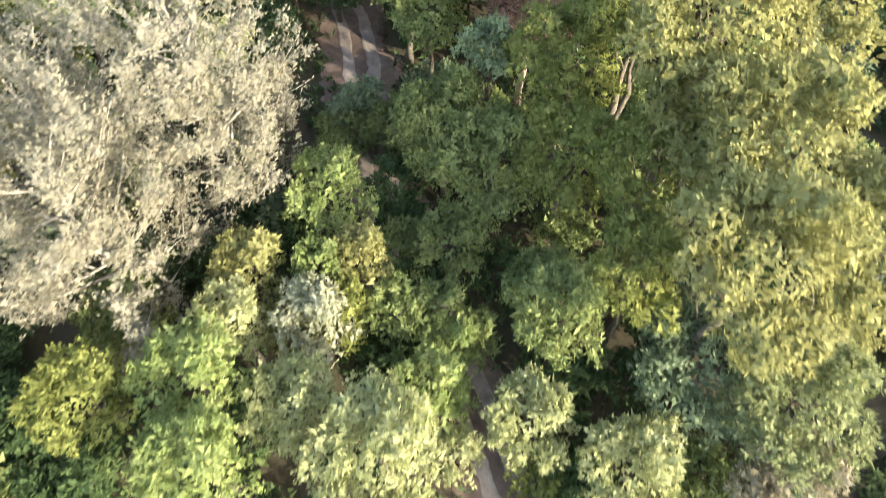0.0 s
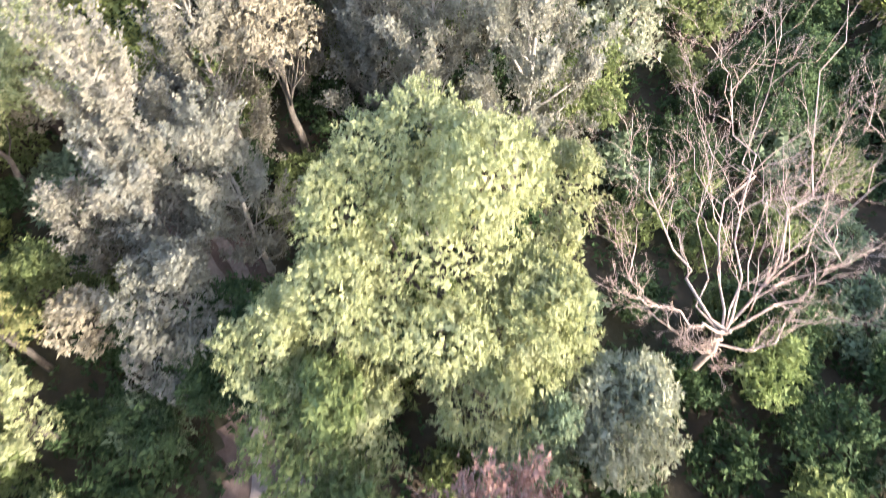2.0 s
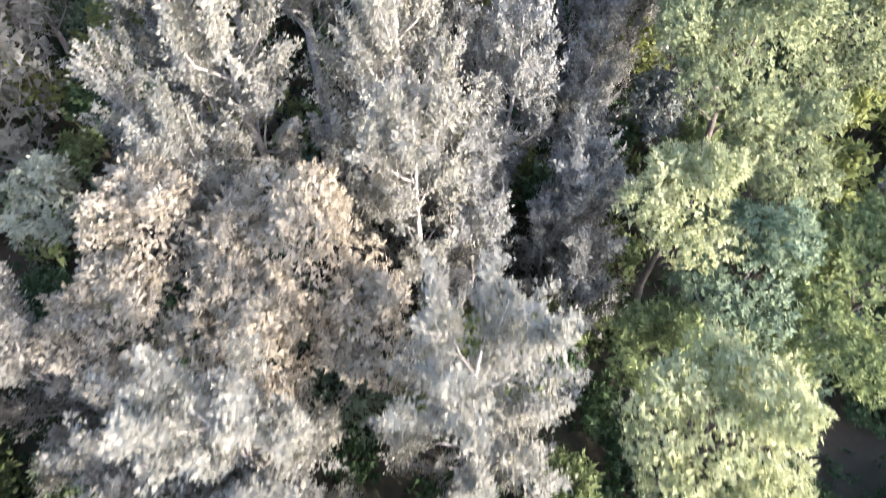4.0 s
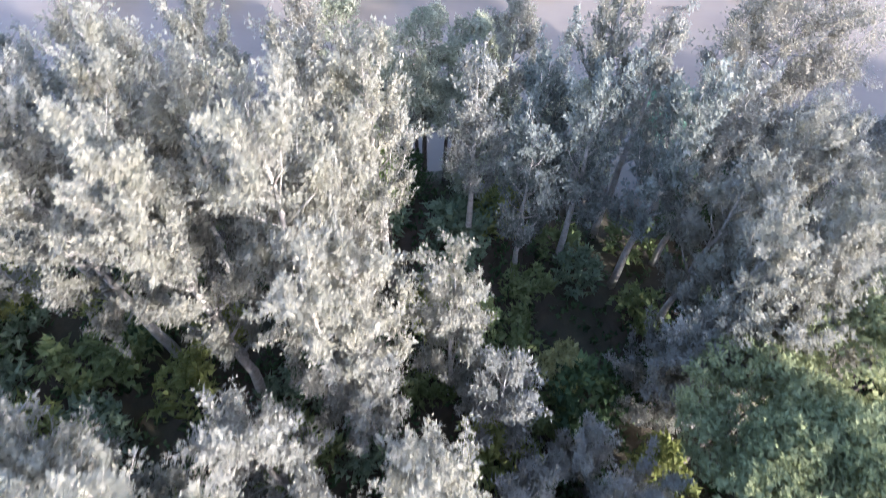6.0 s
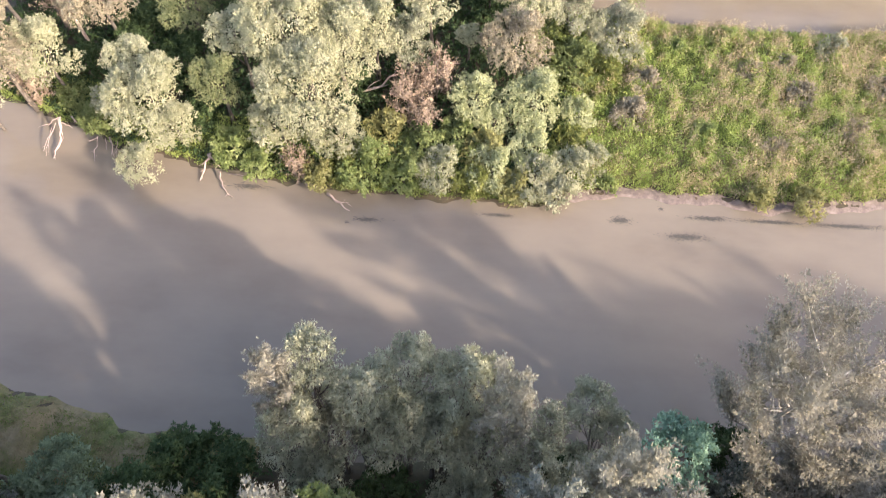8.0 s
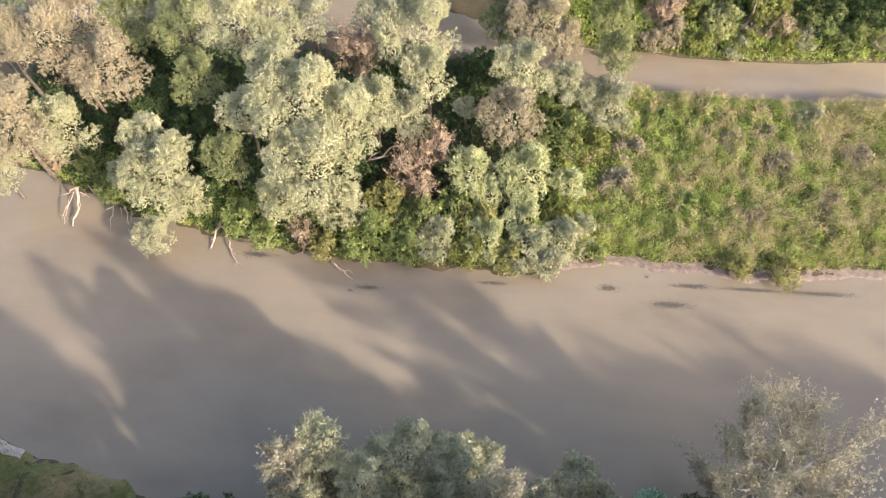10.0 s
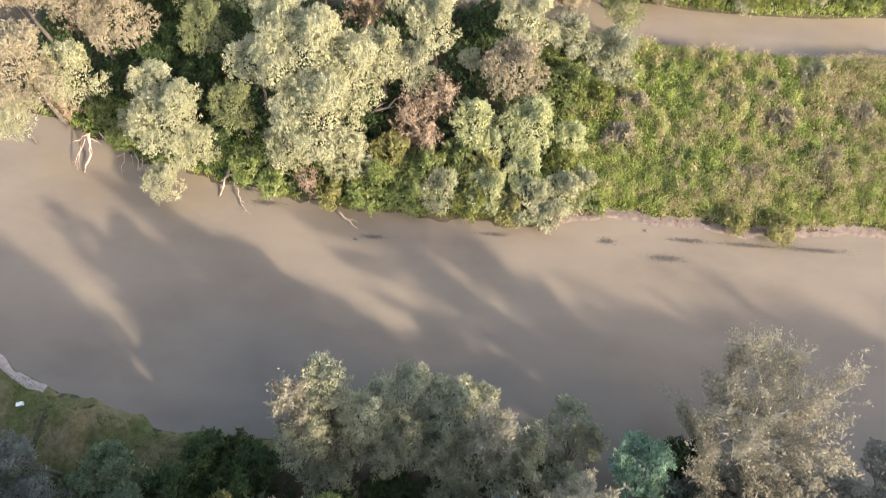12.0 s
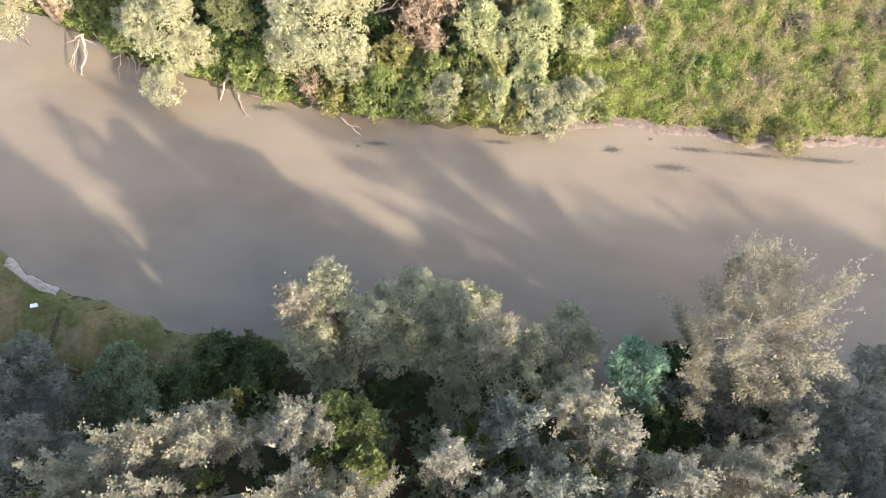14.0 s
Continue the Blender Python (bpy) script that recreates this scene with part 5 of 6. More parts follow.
tree("poplar", "silver-white leaved white poplar with pale limbs, standing on the river front", -12.8, 93.6, 19.7, 2.4, "poplar", "poplar", "white", tall=6.6, group="poplars of the wood")
tree("poplar", "silver-white leaved white poplar with pale limbs, standing on the river front", -17.6, 94.6, 16.2, 2.4, "poplar", "poplar", "white", tall=6.6, group="poplars of the wood")
tree("poplar", "dull grey-leaved white poplar with pale limbs, standing on the river front", -15.6, 91.0, 20.5, 2.5, "poplar_dull", "poplar", "white", tall=6.9, group="poplars of the wood")
tree("poplar", "silver-white leaved white poplar with pale limbs, standing on the river front", -11.4, 90.8, 21.0, 2.2, "poplar", "poplar", "white", tall=6.1, group="poplars of the wood")
tree("poplar", "dull grey-leaved white poplar with pale limbs, standing on the river front", -7.0, 98.6, 14.7, 2.0, "poplar_dull", "poplar", "white", tall=5.5, group="poplars of the wood")
tree("poplar", "silver-white leaved white poplar with pale limbs, standing on the river front", -5.6, 94.6, 16.7, 2.7, "poplar", "poplar", "white", tall=7.4, group="poplars of the wood")
tree("poplar", "silver-white leaved white poplar with pale limbs, standing on the river front", -2.7, 94.4, 18.2, 2.5, "poplar", "poplar", "white", tall=5.8, group="poplars of the wood")
tree("poplar", "silver-white leaved white poplar with pale limbs, standing on the river front", -3.4, 90.6, 17.0, 2.4, "poplar", "poplar", "white", tall=6.6, group="poplars of the wood")
tree("poplar", "silver-white leaved white poplar with pale limbs, standing on the river front", -6.9, 91.0, 16.1, 2.2, "poplar", "poplar", "white", tall=6.1, group="poplars of the wood")
tree("poplar", "dull grey-leaved white poplar with pale limbs, standing on the river front", 2.0, 97.6, 14.8, 1.8, "poplar_dull", "poplar", "white", tall=5.0, group="poplars of the wood")
tree("poplar", "silver-white leaved white poplar with pale limbs, standing on the river front", 8.6, 101.2, 18.4, 1.7, "poplar", "poplar", "white", tall=4.7, group="poplars of the wood")
tree("poplar", "dull grey-leaved white poplar with pale limbs, standing on the river front", 10.7, 99.6, 16.2, 1.9, "poplar_dull", "poplar", "white", tall=5.2, group="poplars of the wood")
tree("poplar", "silver-white leaved white poplar with pale limbs, standing on the river front", 4.1, 105.2, 14.2, 1.7, "poplar", "poplar", "white", tall=4.7, lean=(0.0, 1.2), group="poplars of the wood")
# four poplars in shade: the shade is put into the slate leaf colour
tree("poplar", "white poplar with pale limbs on the river front, leaves coloured slate-grey for shade", 5.6, 100.0, 13.4, 2.3, "slate", "poplar", "white", tall=6.3, group="poplars of the wood")
tree("poplar", "white poplar with pale limbs on the river front, leaves coloured slate-grey for shade", 5.0, 95.8, 12.4, 2.0, "slate", "poplar", "white", tall=5.5, group="poplars of the wood")
tree("poplar", "white poplar with pale limbs on the river front, leaves coloured slate-grey for shade", 8.0, 97.2, 14.9, 2.3, "slate", "poplar", "white", tall=6.3, group="poplars of the wood")
tree("poplar", "white poplar with pale limbs on the river front, leaves coloured slate-grey for shade", 11.6, 95.6, 15.9, 2.3, "slate", "poplar", "white", tall=6.3, group="poplars of the wood")
tree("poplar", "dull grey-leaved white poplar with pale limbs, standing on the river front", 14.6, 97.6, 14.2, 2.4, "poplar_dull", "poplar", "white", tall=6.6, group="poplars of the wood")
tree("poplar", "silver-white leaved white poplar with pale limbs, standing on the river front", 17.6, 95.6, 13.9, 2.4, "poplar", "poplar", "white", tall=6.6, group="poplars of the wood")
tree("poplar", "silver-white leaved white poplar with pale limbs, standing on the river front", 14.0, 92.6, 14.4, 2.3, "poplar", "poplar", "white", tall=6.3, group="poplars of the wood")
tree("poplar", "silver-white leaved white poplar with pale limbs, standing on the river front", 20.2, 92.6, 13.9, 2.6, "poplar", "poplar", "white", tall=7.2, group="poplars of the wood")
tree("poplar", "dull grey-leaved white poplar with pale limbs, standing on the river front", 19.4, 98.6, 11.6, 2.2, "poplar_dull", "poplar", "white", tall=6.1, group="poplars of the wood")
tree("poplar", "dull grey-leaved white poplar with pale limbs, standing on the river front", 22.6, 96.4, 11.7, 2.4, "poplar_dull", "poplar", "white", tall=6.6, group="poplars of the wood")
tree("poplar", "silver-white leaved white poplar with pale limbs, standing on the river front", 17.2, 90.0, 16.4, 2.3, "poplar", "poplar", "white", tall=6.3, group="poplars of the wood")
tree("poplar", "silver-white leaved white poplar with pale limbs, standing on the river front", 14.0, 89.0, 16.2, 2.1, "poplar", "poplar", "white", tall=5.8, group="poplars of the wood")
tree("poplar", "cream-leaved white poplar with pale limbs, standing on the river front", -8.8, 106.4, 11.4, 1.8, "cream", "poplar", "white", tall=5.0, lean=(0.0, 2.4), group="poplars of the wood")
tree("poplar", "dull grey-leaved white poplar with pale limbs, standing on the river front", 23.5, 101.0, 7.1, 2.2, "poplar_dull", "poplar", "white", tall=6.1, group="poplars of the wood")
tree("poplar", "open-crowned cream poplar with bare pale limbs on the river bank", 20.9, 107.6, 10.4, 5.6, "cream", "sparse", "white", tall=6.2, thin=1.05, stout=0.62, lean=(1.2, 3.6), group="poplars of the wood")
tree("young_tree", "young yellow-green tree in the undergrowth of the wood", 7.4, 87.7, 6.4, 1.4, "yellow", "broad", "grey", tall=2.2)
tree("willow", "grey-green willow leaning over the shaded river bank", -8.6, 104.6, 5.2, 2.4, "willow_grey", "feathery", "grey", lean=(0.0, 0.8), group="willows by the river")
tree("willow", "grey-green willow leaning over the shaded river bank", -5.6, 105.2, 5.6, 2.4, "willow_grey", "feathery", "grey", lean=(0.0, 1.4), group="willows by the river")
tree("willow", "grey-green willow leaning over the shaded river bank", -2.6, 105.4, 6, 2.5, "willow_grey", "feathery", "grey", lean=(0.0, 1.6), group="willows by the river")
tree("willow", "grey-green willow leaning over the shaded river bank", 0.6, 105.4, 6, 2.5, "willow_grey", "feathery", "grey", lean=(0.0, 1.6), group="willows by the river")
tree("willow", "grey-green willow leaning over the shaded river bank", 3.4, 104.6, 6, 2.5, "willow_grey", "feathery", "grey", lean=(0.0, 0.8), group="willows by the river")
tree("willow", "grey-green willow leaning over the shaded river bank", 6.2, 104.0, 5.5, 2.2, "willow_grey", "feathery", "grey", lean=(0.0, 0.2), group="willows by the river")
tree("willow", "grey-green willow leaning over the shaded river bank", -7, 107.2, 6.5, 2.1, "willow_grey", "feathery", "grey", lean=(0.0, 3.4), group="willows by the river")
tree("willow", "grey-green willow leaning over the shaded river bank", -3.6, 108, 6, 2.0, "willow_grey", "feathery", "grey", lean=(0.0, 4.2), group="willows by the river")
tree("willow", "grey-green willow leaning over the shaded river bank", 0, 108.4, 6.5, 2.2, "willow_grey", "feathery", "grey", lean=(0.0, 4.6), group="willows by the river")
tree("willow", "grey-green willow leaning over the shaded river bank", 3, 107.4, 7, 2.2, "willow_grey", "feathery", "grey", lean=(0.0, 3.6), group="willows by the river")
tree("willow", "grey-green willow leaning over the shaded river bank", -6.8, 102.4, 4, 2.2, "willow_grey", "feathery", "grey", lean=(0.0, 0.0), group="willows by the river")
tree("willow", "grey-green willow leaning over the shaded river bank", 2.4, 101.8, 4, 2.4, "willow_grey", "feathery", "grey", lean=(0.0, 0.0), group="willows by the river")
tree("willow", "grey-green willow leaning over the shaded river bank", 9.6, 103.4, 4, 2.2, "willow_grey", "feathery", "grey", lean=(0.0, 0.0), group="willows by the river")

tree("poplar", "silver-white leaved white poplar with pale limbs, standing on the river front", -9.0, 91.4, 19.9, 2.3, "poplar", "poplar", "white", tall=6.3, group="poplars of the wood")
tree("poplar", "silver-white leaved white poplar with pale limbs, standing on the river front", -18.6, 90.6, 19.7, 2.4, "poplar", "poplar", "white", tall=6.6, group="poplars of the wood")
tree("bush", "low dark green bush at the water's edge", 19.2, 102.0, 2.2, 2.2, "dark", "shrub", "grey", group="bushes")
tree("bush", "low slate-grey bush at the water's edge", 17.6, 103.6, 2.0, 2.0, "slate", "shrub", "grey", group="bushes")
tree("bush", "low slate-grey bush at the water's edge", 20.6, 104.0, 2.4, 2.4, "slate", "shrub", "grey", group="bushes")
tree("bush", "low dark green bush at the water's edge", 16.4, 101.0, 2.4, 2.2, "dark", "shrub", "grey", group="bushes")
tree("bush", "low slate-grey bush at the water's edge", 22.6, 102.6, 3.0, 2.6, "slate", "shrub", "grey", group="bushes")
tree("bush", "low bright lime-green bush at the water's edge", -0.1, 9.2, 2.6, 1.2, "lime", "shrub", "grey", group="bushes")
tree("bush", "low pale green bush at the water's edge", 0.1, 6.6, 2.6, 1.5, "pale", "shrub", "grey", group="bushes")
tree("bush", "low mid-green bush at the water's edge", 3.4, 8.6, 2.4, 1.5, "green", "shrub", "grey", group="bushes")
tree("bush", "low olive-green bush at the water's edge", 3.9, 5.6, 2.4, 1.6, "olive", "shrub", "grey", group="bushes")

tree("broadleaf_tree", "yellow-green broadleaf tree with a rounded crown in the wood", 13.6, 11.4, 13.0, 3.2, "yellow", "broad", "grey")


tree("young_tree", "young dull grey-leaved tree in the undergrowth of the wood", 12.4, 75.6, 7.0, 2.2, "slate", "broad", "grey")
tree("young_tree", "young mid-green tree in the undergrowth of the wood", 13.8, 72.8, 6.0, 2.2, "green", "broad", "grey")

tree("willow", "dull grey-leaved willow leaning over the shaded river bank", 26.6, 98.4, 5, 2.8, "poplar_dull", "feathery", "grey", group="willows by the river")
tree("willow", "dull grey-leaved willow leaning over the shaded river bank", 29.6, 99.6, 5, 2.9, "poplar_dull", "feathery", "grey", group="willows by the river")
tree("willow", "dull grey-leaved willow leaning over the shaded river bank", 28.4, 95.4, 6, 3.0, "poplar_dull", "feathery", "grey", group="willows by the river")
tree("willow", "dull grey-leaved willow leaning over the shaded river bank", 31.4, 96.4, 6, 3.0, "poplar_dull", "feathery", "grey", group="willows by the river")
tree("bush", "low grey-green bush at the water's edge", 9.6, 105.0, 1.8, 1.8, "willow_grey", "shrub", "grey", lean=(0.0, 1.4), group="bushes")

# far bank
tree("bush", "low tan-tinted bush on the far bank of the back channel", 20.4, 156.0, 1.2, 1.5, "willow_tan", "shrub", "grey", group="bushes")
tree("bush", "low tan-tinted bush on the far bank of the back channel", 22.7, 157.7, 1.6, 1.8, "willow_tan", "shrub", "grey", group="bushes")
tree("bush", "low olive-green bush on the far bank of the back channel", 25.8, 156.1, 1.2, 1.7, "olive", "shrub", "grey", group="bushes")
tree("bush", "low mid-green bush on the far bank of the back channel", 27.8, 159.5, 2.0, 1.9, "green", "shrub", "grey", group="bushes")
tree("bush", "low pale yellow-green bush on the far bank of the back channel", 29.9, 155.8, 1.0, 1.5, "willow", "shrub", "grey", group="bushes")
tree("bush", "low tan-tinted bush on the far bank of the back channel", 32.0, 158.5, 1.5, 1.8, "willow_tan", "shrub", "grey", group="bushes")
tree("bush", "low olive-green bush on the far bank of the back channel", 35.2, 156.8, 1.3, 1.6, "olive", "shrub", "grey", group="bushes")
tree("bush", "low mid-green bush on the far bank of the back channel", 36.7, 159.7, 2.0, 2.0, "green", "shrub", "grey", group="bushes")
tree("bush", "low dark green bush on the far bank of the back channel", 39.9, 158.6, 2.0, 2.0, "dark", "shrub", "grey", group="bushes")
tree("bush", "low mid-green bush on the far bank of the back channel", 42.5, 157.0, 1.2, 1.5, "green", "shrub", "grey", group="bushes")
tree("bush", "low dark green bush on the far bank of the back channel", 44.4, 160.0, 3.5, 2.8, "dark", "shrub", "grey", group="bushes")
tree("bush", "low dark green bush on the far bank of the back channel", 41.3, 161.7, 3.0, 2.6, "dark", "shrub", "grey", group="bushes")
tree("bush", "low dark green bush on the far bank of the back channel", 37.9, 161.9, 3.0, 2.3, "dark", "shrub", "grey", group="bushes")
tree("bush", "low tan-tinted bush on the far bank of the back channel", 45.7, 157.4, 1.2, 1.4, "willow_tan", "shrub", "grey", group="bushes")
tree("bush", "low olive-green bush on the far bank of the back channel", 33.4, 161.7, 2.5, 2.2, "olive", "shrub", "grey", group="bushes")
tree("bush", "low olive-green bush on the far bank of the back channel", 24.3, 161.0, 2.5, 2.2, "olive", "shrub", "grey", group="bushes")
tree("bush", "low dark green bush on the far bank of the back channel", 29.6, 161.9, 2.5, 2.2, "dark", "shrub", "grey", group="bushes")
tree("poplar", "silver-white leaved white poplar with pale limbs, standing in the riverside wood", -9.2, 86.4, 21.1, 2.8, "poplar", "poplar", "white", tall=8.6, group="poplars of the wood")

# ---- the wood goes on to both sides ----
TAKEN = [(o.matrix_basis.translation.x, o.matrix_basis.translation.y) for o in scene.objects if o.name.split(".")[0] in
         ("poplar", "willow", "broadleaf_tree", "young_tree", "withered_tree")]
MODELS = [
    tree("poplar", "silver-leaved poplar of the surrounding wood", 62, -20, 14, 3.6, "poplar", "poplar", "white", thin=0.62, coarse=2.5, joined=True, group="trees of the surrounding wood"),
    tree("poplar", "dull grey poplar of the surrounding wood", 68, -8, 13, 3.8, "poplar_dull", "poplar", "white", thin=0.62, coarse=2.5, joined=True, group="trees of the surrounding wood"),
    tree("broadleaf_tree", "mid-green tree of the surrounding wood", 62, -32, 8, 3.6, "green", "broad", "grey", thin=0.62, coarse=2.5, joined=True, group="trees of the surrounding wood"),
    tree("broadleaf_tree", "olive-green tree of the surrounding wood", 70, -28, 9, 3.8, "olive", "broad", "grey", thin=0.62, coarse=2.5, joined=True, group="trees of the surrounding wood"),
    tree("willow", "pale green willow of the surrounding wood", -52, -20, 9, 4.0, "pale", "willow", "grey", thin=0.62, coarse=2.4, joined=True, group="trees of the surrounding wood"),
    tree("willow", "grey-green willow of the surrounding wood", -56, -8, 8, 3.6, "willow_grey", "willow", "grey", thin=0.62, coarse=2.4, joined=True, group="trees of the surrounding wood"),
]
TAKEN += [(62, -20), (68, -8), (62, -32), (70, -28), (-52, -20), (-56, -8)]


FINE = [
    tree("broadleaf_tree", "yellow-green tree beside the dirt track", -58, 4, 8, 3.2, "yellow", "broad", "grey", thin=0.75, coarse=1.5, joined=True, group="trees of the surrounding wood"),
    tree("willow", "pale green willow beside the dirt track", -60, 16, 8, 3.2, "pale", "willow", "grey", thin=0.75, coarse=1.5, joined=True, group="trees of the surrounding wood"),
]
TAKEN += [(-58, 4), (-60, 16)]


def fill_wood():
    rng = np.random.default_rng(77)
    # two out-of-view poplar rows, added and sized to cast shade on the river
    for x in np.arange(34.5, 96, 2.6):
        for row in (97.4, 93.2):
            size = rng.uniform(0.92, 1.04) * (0.78 + 0.22 * smooth_step(34, 46, x))
            px, py = x, row + rng.uniform(-1.1, 1.1)
            TAKEN.append((px, py))
            copy_thing(MODELS[rng.integers(0, 2)], pose(px, py, land(px, py) - 0.1, 0, 0, rng.uniform(0, 360)) @ Matrix.Diagonal((size, size, size, 1)))
    for x in np.arange(-46, 66, 5.4):
        for y in np.arange(-16, 186, 5.6):
            px, py = x + rng.uniform(-1.8, 1.8), y + rng.uniform(-1.8, 1.8)
            pick, turn, size = rng.integers(0, 6), rng.uniform(0, 360), rng.uniform(0.85, 1.2)
            shore = near_shore(px) - py
            wood = shore > 3.5 and abs(px - 2) > (24 if py < 60 else 23 if py < 92 else 24)
            if px < -12:
                wood = wood and shore > 9
            back = py > channel_middle(px) + 5.5
            west = px < -46 and far_shore(px) + 3 < py < channel_middle(px) - 5
            if not (wood or back or west) or min((px - a) ** 2 + (py - b) ** 2 for a, b in TAKEN) < 14:
                continue
            if wood and py > 55:
                pick = pick % 2 if rng.random() < 0.8 else pick
            if wood and px > 44 and 90 < py < 110:
                size *= 0.85
            elif wood and px > 0:
                # unseen trees on the right kept small so sun reaches the wood
                size *= 0.36 if py < 25 else 0.6 if py < 45 else 0.4
            if back or west:
                pick = 2 + pick % 4
                size *= 0.8
            TAKEN.append((px, py))
            copy_thing(FINE[pick % 2] if wood and -33 < px < 2 and py < 50 else MODELS[pick], pose(px, py, land(px, py) - 0.1, 0, 0, turn) @ Matrix.Diagonal((size, size, size * rng.uniform(0.92, 1.1), 1)))


fill_wood()


# ---- understory ----
LOW = [
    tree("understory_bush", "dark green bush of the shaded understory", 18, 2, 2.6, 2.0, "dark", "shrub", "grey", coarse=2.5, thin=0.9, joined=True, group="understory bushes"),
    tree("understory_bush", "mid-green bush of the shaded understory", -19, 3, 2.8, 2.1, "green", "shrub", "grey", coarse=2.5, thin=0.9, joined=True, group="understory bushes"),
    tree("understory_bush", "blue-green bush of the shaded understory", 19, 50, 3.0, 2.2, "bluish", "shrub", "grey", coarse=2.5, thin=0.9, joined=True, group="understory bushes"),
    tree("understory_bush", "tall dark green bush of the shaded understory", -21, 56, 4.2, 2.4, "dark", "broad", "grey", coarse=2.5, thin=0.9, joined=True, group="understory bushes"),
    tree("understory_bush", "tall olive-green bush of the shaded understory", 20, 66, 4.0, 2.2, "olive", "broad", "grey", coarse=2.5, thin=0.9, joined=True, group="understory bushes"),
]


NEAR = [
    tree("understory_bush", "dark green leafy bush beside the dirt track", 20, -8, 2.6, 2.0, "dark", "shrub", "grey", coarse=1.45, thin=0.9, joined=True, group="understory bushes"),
    tree("understory_bush", "mid-green leafy bush beside the dirt track", -21, -8, 2.8, 2.1, "green", "shrub", "grey", coarse=1.45, thin=0.9, joined=True, group="understory bushes"),
    tree("understory_bush", "blue-green leafy bush beside the dirt track", 22, -4, 3.0, 2.2, "bluish", "shrub", "grey", coarse=1.45, thin=0.9, joined=True, group="understory bushes"),
]


def fill_understory():
    rng = np.random.default_rng(78)
    for x in np.arange(-25, 27, 4.3):
        for y in np.arange(-6, 102, 4.2):
            px, py = x + rng.uniform(-1.4, 1.4), y + rng.uniform(-1.4, 1.4)
            pick, turn, size = rng.integers(0, 5), rng.uniform(0, 360), rng.uniform(0.75, 1.2)
            off = px - track_middle(py)
            if py < 58 and (-4.8 if 25 < py < 38 else -2.4) < off < (3.0 if 25 < py < 38 else 2.0) or near_shore(px) - py < 3 or px < -12 and near_shore(px) - py < 9:
                continue
            if (px - 9) ** 2 + (py - 90) ** 2 < 5:
                continue
            copy_thing(NEAR[pick % 3] if py < 66 and abs(px) < 27 else LOW[pick], pose(px, py, land(px, py) - 0.1, 0, 0, turn) @ Matrix.Diagonal((size, size, size, 1)))


fill_understory()


def thicket(label, leaf, seed):
    """Uncounted bushes under the trees to both sides of the way, in one mesh."""
    rng = np.random.default_rng(seed)
    models = [crown_leaves(rng, 2.4, 2.1, "shrub", 0.8, 3.2)[0] for k in range(4)]
    fine = [crown_leaves(rng, 2.4, 2.1, "shrub", 0.9, 1.5)[0] for k in range(2)]
    out = []
    for x in np.arange(-48, 68, 7.8):
        for y in np.arange(-18, 100, 7.8):
            px, py = x + rng.uniform(-3.9, 3.9), y + rng.uniform(-3.9, 3.9)
            pick, turn, size = rng.integers(0, 4), rng.uniform(0, 2 * math.pi), rng.uniform(0.9, 1.7)
            if -25 < px < 27 or near_shore(px) - py < 3 or px < -12 and near_shore(px) - py < 9:
                continue
            m = (fine[pick % 2] if abs(px - 1) < 34 else models[pick]) * size
            c, s = math.cos(turn), math.sin(turn)
            m = np.stack([m[..., 0] * c - m[..., 1] * s + px, m[..., 0] * s + m[..., 1] * c + py, m[..., 2] + 1.75 * size + land(px, py)], -1)
            out.append(m)
    ob = triangles_object("thicket", np.concatenate(out), LEAF[leaf], None, label)
    tagged(ob, "", "thicket", "", "stuff")


thicket("mid-green thicket under the surrounding wood", "green", 81)
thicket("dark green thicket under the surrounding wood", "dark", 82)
thicket("olive-green thicket under the surrounding wood", "olive", 83)


